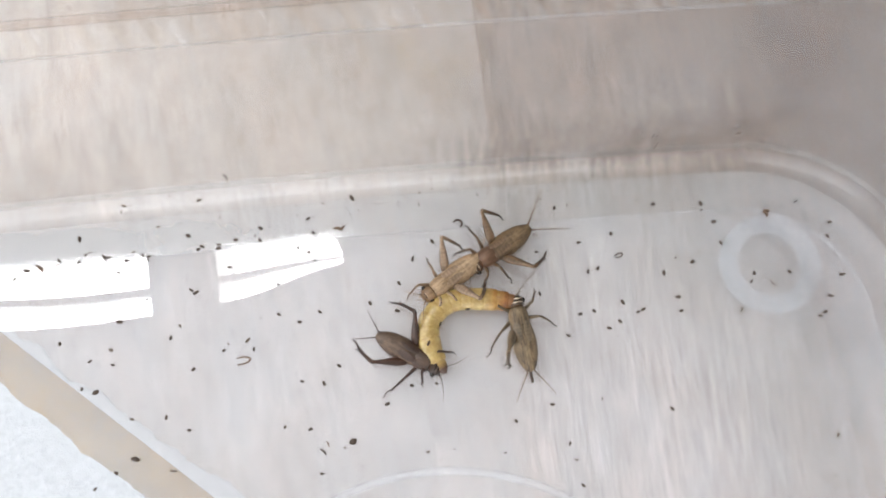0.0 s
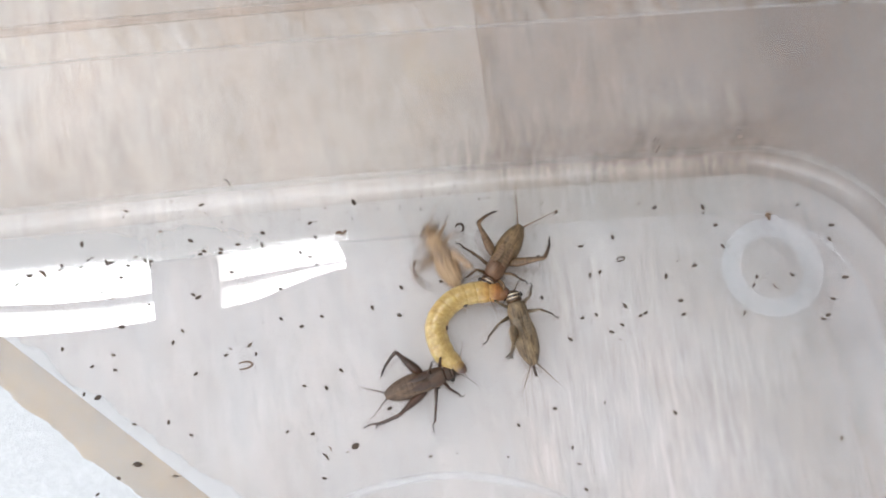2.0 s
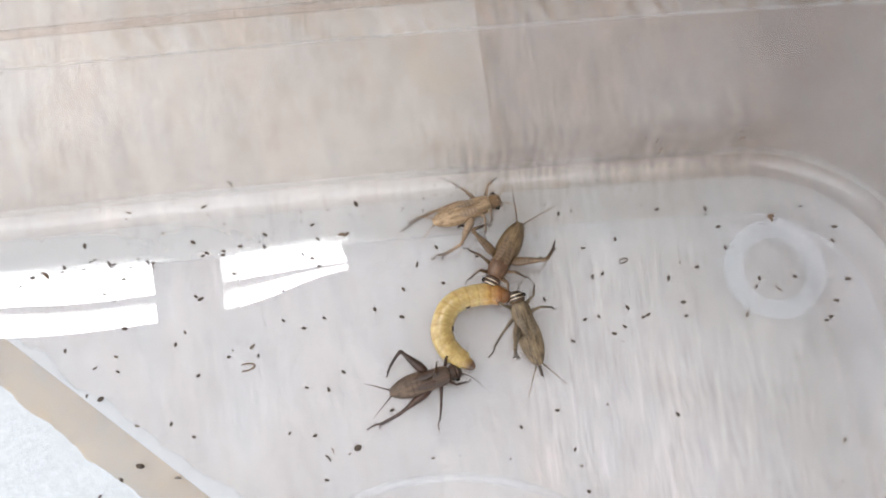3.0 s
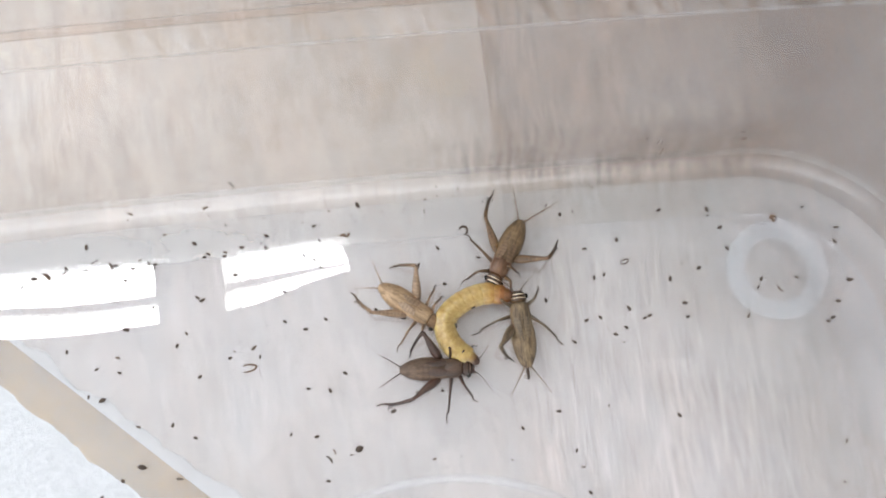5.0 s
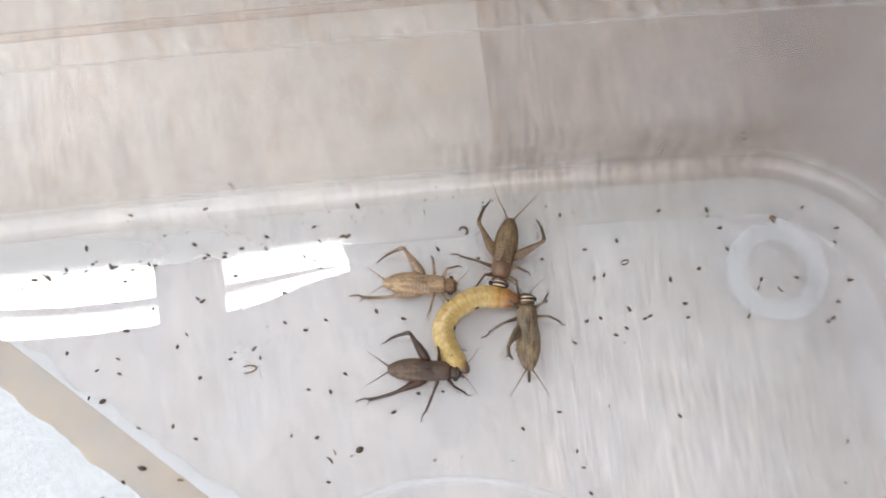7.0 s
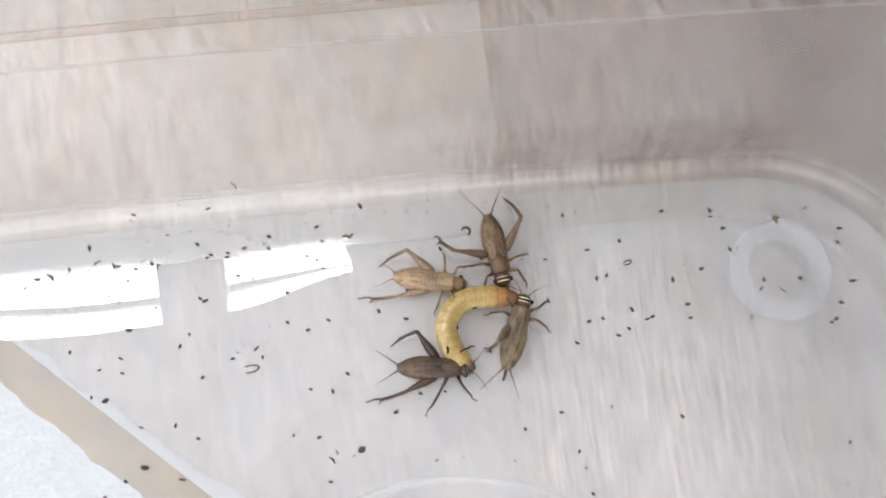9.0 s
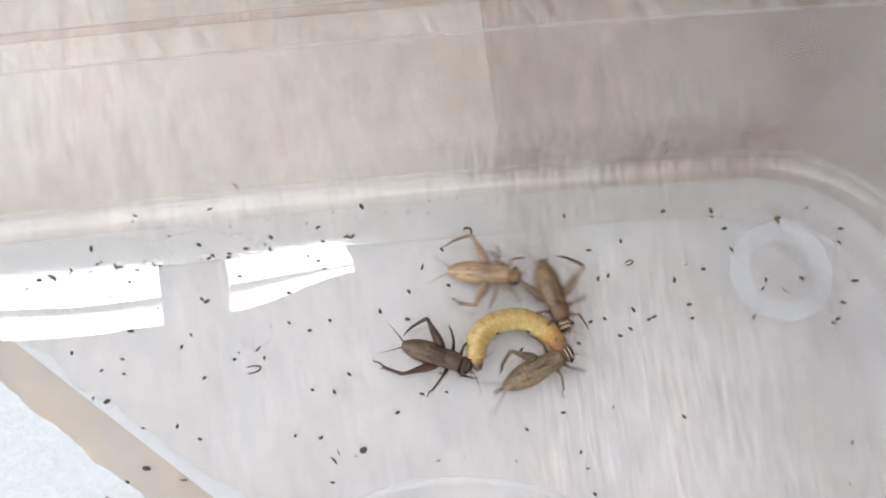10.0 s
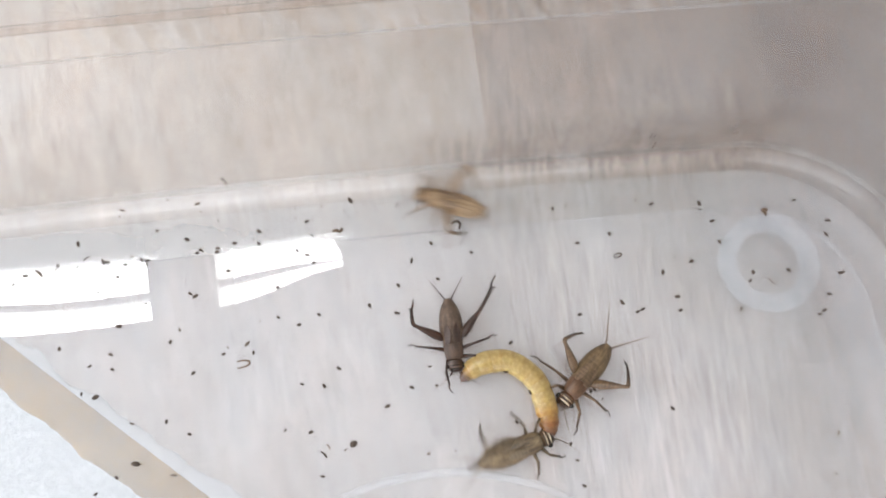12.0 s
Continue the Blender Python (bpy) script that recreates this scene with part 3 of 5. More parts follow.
# ---- droppings ----
def dropping_mesh(k):
    bm = bmesh.new()
    rnd = random.Random(k)
    rings = []
    for s in range(6):
        u = -1 + 2 * s / 5
        w = math.sqrt(max(0.05, 1 - u * u * 0.92)) * rnd.uniform(0.85, 1.1)
        rings.append((u * 0.50 * MM, 0.235 * MM * w, 0.21 * MM * w, 0.2 * MM + rnd.uniform(-0.03, 0.03) * MM))
    loft(bm, rings, 8)
    bmesh.ops.transform(bm, matrix=Matrix.Rotation(rnd.uniform(-0.15, 0.15), 4, "Y"), verts=bm.verts)
    return mesh_of("dropping", bm, DUNG)


PELLETS = [dropping_mesh(k) for k in range(8)]
pellet_random = random.Random(5)


def scatter_droppings(spots, faded=False):
    """x and y in mm, turn in degrees, length in mm, and for the plump ones how much thicker; faded: dried out and crumbled to a paler brown."""
    made = []
    for x, y, turn, length, *plump in spots:
        ob = new("dropping", PELLETS[pellet_random.randrange(8)])
        wide = pellet_random.uniform(0.85, 1.15) * (0.42 + 0.58 / max(length, 0.6)) * (0.85 if faded else 1.0) * (plump[0] if plump else 1)
        ob.matrix_world = pose(x * MM, y * MM, FLOOR + floor_rise(x * MM, y * MM), 0, 0, turn) @ Matrix.Diagonal(
            (length * 1.1, length * wide * 1.06, min(length, 0.9), 1))
        ob.color = (1, 1, 1, 1) if faded else (0, 0, 0, 1)
        tagged(ob, "pale brown crumbled dropping on the tub floor" if faded else "small dark brown dry cricket dropping on the tub floor",
               "dropping", "droppings on the tub floor")
        made.append(ob)
    return made


scatter_droppings([(-57.1, 31.2, 102, 0.9), (-65, 26.1, 0, 0.9), (-60.1, 27.7, 124, 0.77), (-57, 27.5, 38, 0.61), (-56, 28.7, 26, 0.53),
    (-55.4, 29.1, 0, 0.45), (-53, 28.3, 123, 1.15), (-52.3, 28.3, 10, 0.71), (-49.5, 27.8, 0, 0.72), (-46.9, 28.6, 119, 0.86), (-46, 28.5, 16, 0.71),
    (-46.1, 27.9, 123, 0.48), (-50.5, 25.9, 170, 0.64), (-53.3, 23.4, 170, 0.64), (-45.7, 21.5, 10, 0.53), (-39.9, 31.9, 151, 0.83),
    (-37.6, 30.2, 155, 0.75), (-38.2, 29.7, 16, 0.62), (-34.9, 30.5, 170, 0.73), (-35, 29.9, 10, 0.72), (-38.8, 23.1, 146, 0.74),
    (-38, 22.7, 32, 0.96), (-13.8, 38.1, 121, 1.06, 1.2), (-20.8, 34.8, 30, 0.72)])
scatter_droppings([(-28.4, 33.2, 155, 0.82), (-19.9, 32.5, 140, 0.65), (-32.3, 31.3, 0, 0.73), (-28.4, 31.2, 131, 0.76), (-33, 26.8, 175, 0.63),
    (-30.6, 26.4, 0, 0.54), (-25.1, 24.1, 170, 0.72), (-22.2, 30, 131, 0.66), (-19.5, 28.1, 0, 0.63), (-22.7, 36.9, 1, 0.3), (-0.8, 31.1, 129, 0.74),
    (0.3, 25.3, 155, 0.63), (-3.9, 28.2, 76, 0.92), (19, 36.8, 89, 0.65), (22.8, 31.1, 0, 0.73), (28, 32.6, 97, 0.65),
    (35.1, 37.6, 20, 0.75), (29.4, 21.4, 123, 0.87),
    (42.9, 37.7, 111, 0.83), (43, 36.7, 0, 0.46)])
scatter_droppings([(58.5, 38.2, 25, 0.77), (44.8, 34.7, 15, 0.75), (63.6, 34.7, 0, 0.91), (63.1, 32.4, 125, 0.7), (45.7, 31.2, 126, 0.71),
    (38.2, 28.7, 0, 0.36), (40.9, 28, 15, 0.74), (36.2, 26.2, 86, 0.83), (50.7, 26.2, 85, 0.64), (50.1, 24.8, 57, 0.67), (56.4, 26.5, 148, 0.69),
    (64.8, 26.1, 5, 1), (62.5, 22.6, 170, 0.88), (38.3, 22.3, 0, 0.8), (-49.6, 18, 175, 0.98, 1.15), (-58.5, 14.5, 97, 0.62), (-41.4, 15.5, 74, 0.69),
    (-53.6, 11.8, 31, 0.67), (-50, 11.3, 166, 0.63), (-37.5, 10.7, 36, 0.67), (-54.4, 7.6, 81, 0.59), (-52.2, 7.1, 26, 1, 1.25), (-41.1, 3.4, 79, 0.66),
    (-37.5, 1.5, 166, 0.61)])
scatter_droppings([(-18.4, 19.7, 155, 0.63), (-24.8, 19.3, 141, 0.64), (-21.5, 18.1, 5, 0.71), (-33, 13.6, 15, 0.6), (-28.4, 13.8, 93, 0.61),
    (-15.1, 11.3, 146, 0.71), (-20.7, 8.9, 165, 0.61), (-17.3, 8.6, 117, 0.7), (-7.5, 5.5, 25, 0.77), (-23, 2, 61, 0.5), (-19.1, 1.7, 20, 0.68),
    (-6.2, 19.9, 170, 0.8), (22.6, 19.5, 20, 0.63), 
    (32.6, 20.3, 25, 0.73), (31.8, 19.9, 20, 0.64), (17.8, 5.5, 0, 0.69), (25.5, 6.4, 77, 0.43), (12.2, 3, 130, 0.59),
    (38.6, 20.1, 20, 0.64)])
scatter_droppings([(60.6, 19.4, 170, 0.7), (61.4, 20, 19, 0.74), (55.3, 13.6, 115, 0.33), (36.2, 4.9, 134, 0.74), (-45.2, -2.8, 171, 1.21, 1.45),
    (-47.9, -4.8, 143, 0.61), (-50.8, -7.1, 41, 0.63), (-12.6, -0.1, 30, 1.09, 1.75), (-17.1, -4.8, 170, 0.68), (2.8, -1.2, 0, 0.3), (10.5, -1.7, 0, 0.34),
    (20.3, -0.3, 72, 0.59), (22.1, -6.4, 140, 0.65), (60.3, -4.9, 133, 0.39), (-6, 24.3, 130, 0.73), (-10.5, 21.1, 121, 0.72),
    (5.7, 29.6, 170, 0.63), (-1, 11.5, 0, 0.52), (-0, 8.6, 160, 0.52), (-3.8, 8.3, 165, 0.7), (11.6, 15.1, 40, 0.71)])
scatter_droppings([(-66.8, 24.7, 50, 0.68), (-60.4, 27, 49, 0.52), (-48.5, 29.2, 21, 0.62), (-51.6, 22.5, 10, 0.53), (-42.4, 37.6, 167, 0.43),
    (-38, 37.3, 23, 0.84), (-49.8, 36.2, 163, 0.85), (-44.7, 33.3, 0, 0.54), (-20.6, 29.3, 0, 0.81), (-18.4, 37.2, 166, 0.45), (-28.9, 36, 0, 0.36),
    (-2.9, 39.1, 136, 0.45), (46.9, 31.4, 85, 0.38), (42.2, 29.7, 0, 0.3), (42.2, 28.8, 0, 0.3), (48.2, 20.3, 66, 0.83), (-50.5, 13.6, 161, 0.72),
    (-40.1, 17.4, 123, 0.64), (-46.3, 3.1, 166, 0.7), (-27.6, 18.7, 0, 0.35), (-29.4, 15.2, 47, 0.94), (-32.4, 14.6, 137, 0.45), (59, 11.8, 0, 0.35),
    (61.1, 12.3, 0, 0.35)], faded=True)
scatter_droppings([(61.3, 1.1, 68, 0.69), (-39.4, -4.5, 175, 1.02), (-13.8, -1, 20, 0.42), (-1.2, -1.6, 15, 0.59), (0.7, -2.8, 0, 0.3),
    (21.2, -2.7, 170, 0.59), (50.7, -5.1, 0, 0.3)], faded=True)
# these are dragged along under a body later on
SWEPT = scatter_droppings([(15.9, 29.5, 0, 0.63), (24.1, 26.4, 92, 0.73), (25.7, 26.9, 63, 0.66), (16.3, 22.7, 108, 0.72), (24.8, 20, 139, 0.61),
    (27.1, 17.3, 165, 0.79), (28.8, 18.4, 149, 0.69), (20.6, 16.1, 149, 0.78), (28.4, 16.1, 0, 0.3)])



def curled_scrap(x, y, turn, sweep_by, radius, thick, mat, label, squash=1.0):
    """A bent fibre; squash flattens the bend across its opening."""
    bm = bmesh.new()
    lead = 0.0 if squash == 1 else -sweep_by / 2
    arc = [radians(lead + sweep_by * k / 14) for k in range(15)]
    tube(bm, [(radius * MM * math.cos(a), squash * radius * MM * math.sin(a), thick * MM) for a in arc],
         [thick * MM * (0.45 + 0.55 * math.sin(math.pi * (k + 1) / 16)) for k in range(15)], 7)
    ob = new("scrap", mesh_of("scrap", bm, mat))
    ob.matrix_world = pose(x * MM, y * MM, FLOOR + floor_rise(x * MM, y * MM), 0, 0, turn)
    ob.color = (0, 0, 0, 1)
    tagged(ob, label, "scrap", "scraps on the tub floor")


curled_scrap(-30.2, 12.0, 12, 240, 1.35, 0.15, HUSK, "pale brown curled husk on the tub floor", 0.4)
curled_scrap(3.3, 34.1, -60, 230, 0.65, 0.2, DUNG, "dark curled dropping on the tub floor")
curled_scrap(29.1, 29.0, 22, 320, 0.7, 0.12, DUNG, "small dark ring-shaped scrap on the tub floor", 0.45)
curled_scrap(-16.1, 32.6, 20, 120, 0.7, 0.22, HUSK, "reddish brown curled scrap on the tub floor")
curled_scrap(-14.8, 33.1, 100, 90, 0.5, 0.2, HUSK, "reddish brown curled scrap on the tub floor")
curled_scrap(-63.9, 25.3, 20, 60, 1.6, 0.25, HUSK, "reddish brown curled scrap on the tub floor")
curled_scrap(54.4, 25.4, 190, 70, 1.2, 0.1, HUSK, "thin brown fibre on the tub floor")
curled_scrap(-18.1, -2.7, 20, 50, 1.6, 0.14, DUNG,  "thin dark curled scrap on the tub floor")
curled_scrap(53.5, 35.9, 40, 100, 0.7, 0.22, HUSK, "reddish brown curled scrap on the tub floor")
curled_scrap(-34.3, 39.7, 0, 80, 1.2, 0.2, HUSK, "pale brown curled husk on the tub floor")
curled_scrap(-52.1, 32.6, -100, 24, 5, 0.06, DUNG, "thin dark fibre on the tub floor")
curled_scrap(-48.1, 24.8, 75, 30, 3, 0.06, HUSK, "thin brown fibre on the tub floor")
curled_scrap(-17.1, -0.9, 0, 60, 0.9, 0.1, HUSK, "thin brown curled scrap on the tub floor")
curled_scrap(53.1, 35.8, -40, 150, 0.5, 0.22, HUSK, "reddish brown curled scrap on the tub floor")


def build_specks():
    """Fine dirt stuck to the curved foot of the wall."""
    rnd = random.Random(21)
    bm = bmesh.new()
    for _ in range(90):
        at = TUB @ Vector((rnd.uniform(-20, 75) * MM, (71 + rnd.gauss(4, 2.0)) * MM, 0))
        size = rnd.uniform(0.05, 0.15) * MM
        r = bmesh.ops.create_icosphere(bm, subdivisions=1, radius=size)
        m = Matrix.Translation((at.x, at.y, FLOOR + floor_rise(at.x, at.y) + 0.03 * MM)) @ Matrix.Rotation(rnd.uniform(0, 3), 4, "Z") @ Matrix.Diagonal((rnd.uniform(1, 2), 1, 0.6, 1))
        bmesh.ops.transform(bm, matrix=m, verts=r["verts"])
    ob = new("dirt_specks", mesh_of("dirt_specks", bm, DUNG))
    ob.color = (0, 0, 0, 1)
    tagged(ob, "fine dark dirt specks along the foot of the tub wall", "dirt", kind="stuff")


build_specks()

# ---- crickets ----
# rows: seconds, x and y of the body's middle in mm, heading in degrees
DARK_BODY = [(0, -4.3, 13.2, -29), (0.5, -4.2, 13.2, -31), (1, -3.4, 13, -27), (1.5, -3.1, 13.3, -22), (1.8, -2.5, 13.2, -22), (2, -2.8, 9.2, 20),
    (2.5, -2.5, 9.6, 20), (3, -2.4, 9.7, 18), (5, -0.9, 11.8, 2), (5.5, -0.9, 11.9, 3), (6, -1.8, 11.5, 0), (6.5, -3.1, 11.6, -3), (7, -2.8, 11.7,
    -2), (9, -1.7, 12.1, 0), (9.5, -3, 11.8, -1), (10, -1.5, 14, -18), (10.2, -0.8, 14.5, -13), (10.5, -1.2, 17.7, -39), (11, 0.8, 17.2, -44), (11.5,
    1.8, 16.8, -78), (12, 2.4, 16.2, -84)]
DARK_CLIMB = []
DARK_FEET = {
    "hind_left": [(0, -7.4, 21.3), (0.5, -7.3, 21.3), (1, -6.5, 20.4), (1.5, -5.9, 18.9), (1.8, -5.8, 19.1), (2, -8.9, 10.3), (2.5, -9.2, 10.4), (3, -8.4,
        10.6), (5, -5.1, 13.8), (5.5, -5.2, 13.8), (6, -5.7, 14.3), (6.5, -9.5, 16), (7, -9.4, 16), (9, -8.4, 15.6), (9.5, -8.7, 16.2), (10, -6.7, 17.4),
        (10.2, -6.4, 17.4), (10.5, -3.5, 22.1), (11, -0.1, 23.9), (11.5, 5.4, 22.2), (12, 9.5, 25.9)],
    "hind_right": [(0, -13, 15.3), (0.5, -12.8, 15), (1, -13, 15.1), (1.5, -12.6, 14.6), (1.8, -12.5, 14.7), (2, -11.3, 2.6), (2.5, -11.3, 2.7), (3,
        -11.2, 2.6), (5, -10, 6.3), (5.5, -9.9, 6.3), (6, -9.1, 6.1), (6.5, -12.3, 8), (7, -14.4, 6.8), (9, -12.6, 6.7), (9.5, -10.7, 8), (10, -11.3,
        13.3), (10.2, -11, 13.4), (10.5, -10.7, 19.6), (11, -9.4, 19.6), (11.5, -3.6, 21.7), (12, -3.7, 21.8)],
    "mid_left": [(2, -0.8, 12.6), (2.5, -1.3, 11.5), (3, -0.5, 12.9), (10, 0.4, 19), (10.2, 0.9, 19.2), (10.5, 4.3, 21.2), (11, 5.5, 20.3), (11.5, 9.1,
        18.9), (12, 9.3, 16.3)],
    "mid_right": [(0, -8.2, 6.4), (0.5, -8.4, 6.2), (1, -7.8, 6), (1.5, -7.6, 6.2), (1.8, -7.5, 6.3), (2, -0.7, 2), (2.5, -0.7, 1.7), (3, -0.3, 2.6), (5,
        0.7, 3.6), (5.5, 0.5, 3.6), (6, 0.8, 6.1), (6.5, -3.7, 4.6), (7, -3.3, 4), (9, -3.3, 4.2), (9.5, -1.6, 4.4), (10.5, -4.4, 11.3), (11, -1.5, 11.7),
        (11.5, -3.3, 11.8), (12, -4.4, 14.7)],
    "fore_left": [(10, 3.9, 17.1), (10.2, 4.4, 17.5), (10.5, 5.4, 18.6), (11, 7, 16.7), (11.5, 7.4, 14.2), (12, 8.8, 12.5)],
    "fore_right": [(0, -2, 8.1), (0.5, -2.2, 8.8), (1, -0.6, 8.7), (1.5, 3.2, 8.1), (1.8, 3.3, 8.2), (2, 3.9, 7.3), (2.5, 3.3, 9.3), (3, 4.5, 10.1), (5,
        5.3, 6.9), (5.5, 5.4, 6.3), (6, 6.2, 9.1), (6.5, 4.3, 8.8), (7, 4.4, 8), (9, 4.8, 7.2), (9.5, 4.5, 7.6), (10, 4.7, 10.8), (10.2, 4.5, 10.8),
        (10.5, 2, 10.7), (11, 3, 9.3), (11.5, 3.3, 7.7), (12, 2.4, 7.5)],
}
TAN_BODY = [(0, 2.5, 25, -143), (0.5, 1.7, 24.9, -133), (1, 1.5, 23.5, -151), (1.5, -0.2, 22.5, -157), (1.8, -0.9, 20.9, -164), (2, 0.6, 29, -244),
    (2.2, -0.2, 36.1, -282), (2.5, 1.2, 37.4, -309), (2.92, 4.0, 36.8, -340), (3, 4.1, 36.8, -341), (3.2, -2, 35.1, -413), (4.8, -5.4, 21.7, -393), (5, -5.2, 21.6, -394),
    (5.5, -4.8, 21.7, -392), (6, -5.8, 23, -382), (6.5, -4.1, 24.1, -371), (7, -3.6, 25.1, -363), (9, -2.5, 25.7, -368), (9.5, -2.9, 25.3, -368),
    (9.8, -1.4, 26.2, -356), (10, 5.9, 26.9, -366), (10.2, 8.7, 29, -329), (10.5, 22.1, 32.6, -385), (10.8, 22, 33.2, -386), (11, 23.1, 37.8, -319),
    (11.2, 24.5, 38.4, -324), (11.3, 24.5, 38.4, -323), (11.4, 19.7, 36.2, -277), (11.48, 19.2, 36.1, -271), (11.5, 17.9, 35.9, -260), (11.52, 16.6, 35.9, -251), (11.6, 14.8, 35.8, -246),
    (11.7, 13.6, 36.2, -235), (11.8, 11.9, 36.3, -222), (12, 2.4, 37.4, -195)]
TAN_CLIMB = [(0, 0.6, 0), (0.5, 0.8, 0), (1, 1.5, 0), (1.5, 2.2, 0), (1.8, 2.2, 0), (2.2, 1.3, 16), (2.5, 2.3, 24), (2.92, 0.1, 1), (3, 0.1, 1), (3.2, 0.8, -8), (11,
    0.3, 3), (11.2, 0.3, 4), (11.3, 0.3, 4), (11.4, 0.6, 6), (11.48, 0.7, 7), (11.5, 0.7, 7), (11.52, 0.7, 7), (11.6, 0.6, 6), (11.7, 0.5, 5), (11.8, 0.5, 5), (12, 0.3, 4)]
TAN_FEET = {
    "hind_left": [(2.5, -7.3, 33.2), (3, -7.1, 33.5), (4.8, -8.4, 27.9), (5, -8.4, 27.9), (5.5, -8.2, 28.2), (6, -8.3, 28.3), (6.5, -10.4, 28.4), (7,
        -10.5, 29), (9, -10.5, 28.3), (9.5, -10.3, 28.5), (10, -0.5, 31.6), (10.5, 19.4, 36.9), (11, 14.1, 36)],
    "hind_right": [(0, 4.2, 29.6), (0.5, 2.5, 27), (1.5, 3.3, 26.3), (2.5, -1.1, 28.8), (3, -1.5, 29.1), (4.8, -14.4, 23.9), (5, -14.5, 23.9), (5.5,
        -14.3, 23.8), (6, -14.4, 24), (6.5, -14.6, 23.7), (7, -14.7, 23.5), (9, -13.9, 23), (9.5, -14, 22.9), (10, 0.8, 23.1), (10.5, 12.8, 30.3), (11,
        19.4, 30.8)],
    "mid_left": [(2.5, -5, 42.6), (3, 0.3, 42.9), (6, -2.6, 27.4), (6.5, -2.3, 26.6)],
    "mid_right": [(2.5, 5.5, 38.2), (4.8, -7.1, 14.6), (5, -7.1, 14.6), (5.5, -6.9, 14.1), (6, -7.1, 14.1)],
    "fore_left": [(1.5, -2.1, 18.4), (3, 9.2, 42.9), (5, 0.1, 23.3), (5.5, 0.1, 23.3)],
    "fore_right": [(0, -4.7, 21.7), (0.5, -4.7, 21.6), (1.5, -7.3, 23.1), (3, 8.1, 34.7), (10.5, 29.9, 28.9)],
}
OLIVE_BODY = [(0, 10, 29.7, -144), (0.5, 9.6, 27.9, -126), (1, 10.1, 30.1, -127), (1.5, 9, 29.3, -123), (2, 10.1, 29, -120), (2.5, 9.8, 29.1, -110),
    (3, 10, 29.5, -116), (5, 10.1, 30, -115), (5.5, 10, 30.1, -115), (6, 9.8, 29.9, -112), (6.5, 9.9, 29.9, -108), (7, 9.7, 30, -101), (9, 8, 30.7,
    -78), (9.5, 7, 29.5, -67), (9.8, 12.4, 26.7, -55), (10, 16.6, 23.4, -72), (10.2, 21, 23.1, -113), (10.5, 22.1, 22, -123), (10.8, 18.9, 20.7,
    -100), (11, 22, 15.6, -118), (11.2, 21.6, 13.6, -120), (11.5, 21.7, 9.6, -130), (12, 22.7, 9.9, -131)]
OLIVE_CLIMB = []
OLIVE_FEET = {
    "hind_left": [(0, 17.6, 29.6), (0.5, 17.9, 29.7), (1, 18.3, 30.7), (1.5, 17.2, 31.7), (2, 17.8, 32.6), (2.5, 17.7, 31.6), (3, 18.3, 32.2), (5, 18.5,
        32.4), (5.5, 18.3, 33.7), (6, 17.6, 33.6), (6.5, 17, 34.7), (7, 15.2, 36), (9, 9.4, 39.8), (9.5, 10.2, 35), (10, 17.6, 30), (10.5, 29.1, 27.6),
        (11, 28.2, 16.3), (11.5, 29.1, 11.6), (12, 29.2, 12.1)],
    "hind_right": [(0, 10.6, 34.8), (0.5, 11, 35.5), (1, 10.9, 38), (1.5, 11.1, 38.3), (2.5, 7.5, 35.5), (3, 7.9, 34.7), (5, 8.3, 40.9), (5.5, 8.4, 40.7),
        (6, 8.3, 40.6), (6.5, 7.7, 39.5), (7, 7.7, 39.4), (9, -1.8, 33.3), (9.5, -3.5, 34.4), (10.5, 15.9, 28.9), (11, 19.1, 21.2), (11.5, 22.7, 16), (12,
        23, 16.5)],
    "mid_left": [(5, 12.3, 26.5), (6, 13.4, 26.5), (6.5, 13.6, 24.3), (7, 13.9, 26.9), (9, 13.3, 30.3), (9.5, 13.7, 29.9), (11.5, 26.2, 3.9), (12, 26.5,
        3.8)],
    "mid_right": [(0, 4.4, 33.8), (1, 2, 33), (1.5, 2.2, 33), (2.5, 3.1, 30.1), (3, 3.5, 31), (5, 3.5, 33.5), (5.5, 3.5, 31.6), (6, 2.9, 32.5), (6.5, 2.9,
        31.7), (7, 1.3, 30.3), (11.5, 15.6, 12.9), (12, 14.7, 13)],
    "fore_left": [(11.5, 20.6, 1), (12, 20.8, 1)],
    "fore_right": [(2.5, 2.2, 24.8), (5, 2.8, 25.1)],
}
GREY_BODY = [(0, 13.2, 16.2, 102), (0.5, 13.2, 16.3, 101), (1, 11.4, 17.6, 92), (1.5, 12.7, 17.9, 106), (2, 12.9, 17.7, 106), (2.5, 12.6, 18.2, 106),
    (3, 13.2, 17.9, 108), (5, 12.3, 17.9, 97), (5.5, 12.1, 17.5, 96), (6, 12.9, 17.6, 94), (6.5, 13.1, 17.4, 92), (7, 13.1, 17.6, 91), (9, 10.9, 17.6,
    75), (9.5, 11.7, 16.6, 77), (9.8, 14.9, 13.4, 65), (10, 14, 12, 28), (10.1, 14.6, 12, 18), (10.2, 15.5, 12.4, 37), (10.5, 14.2, 9.6, 35), (10.8, 12.8, 8.9, 30), (11,
    12.9, 5.4, 8), (11.2, 11.2, 2.8, 11), (11.5, 11.2, 1.3, 2), (11.85, 11.4, 0.6, 5), (12, 11.8, -1.1, 21)]
GREY_CLIMB = []
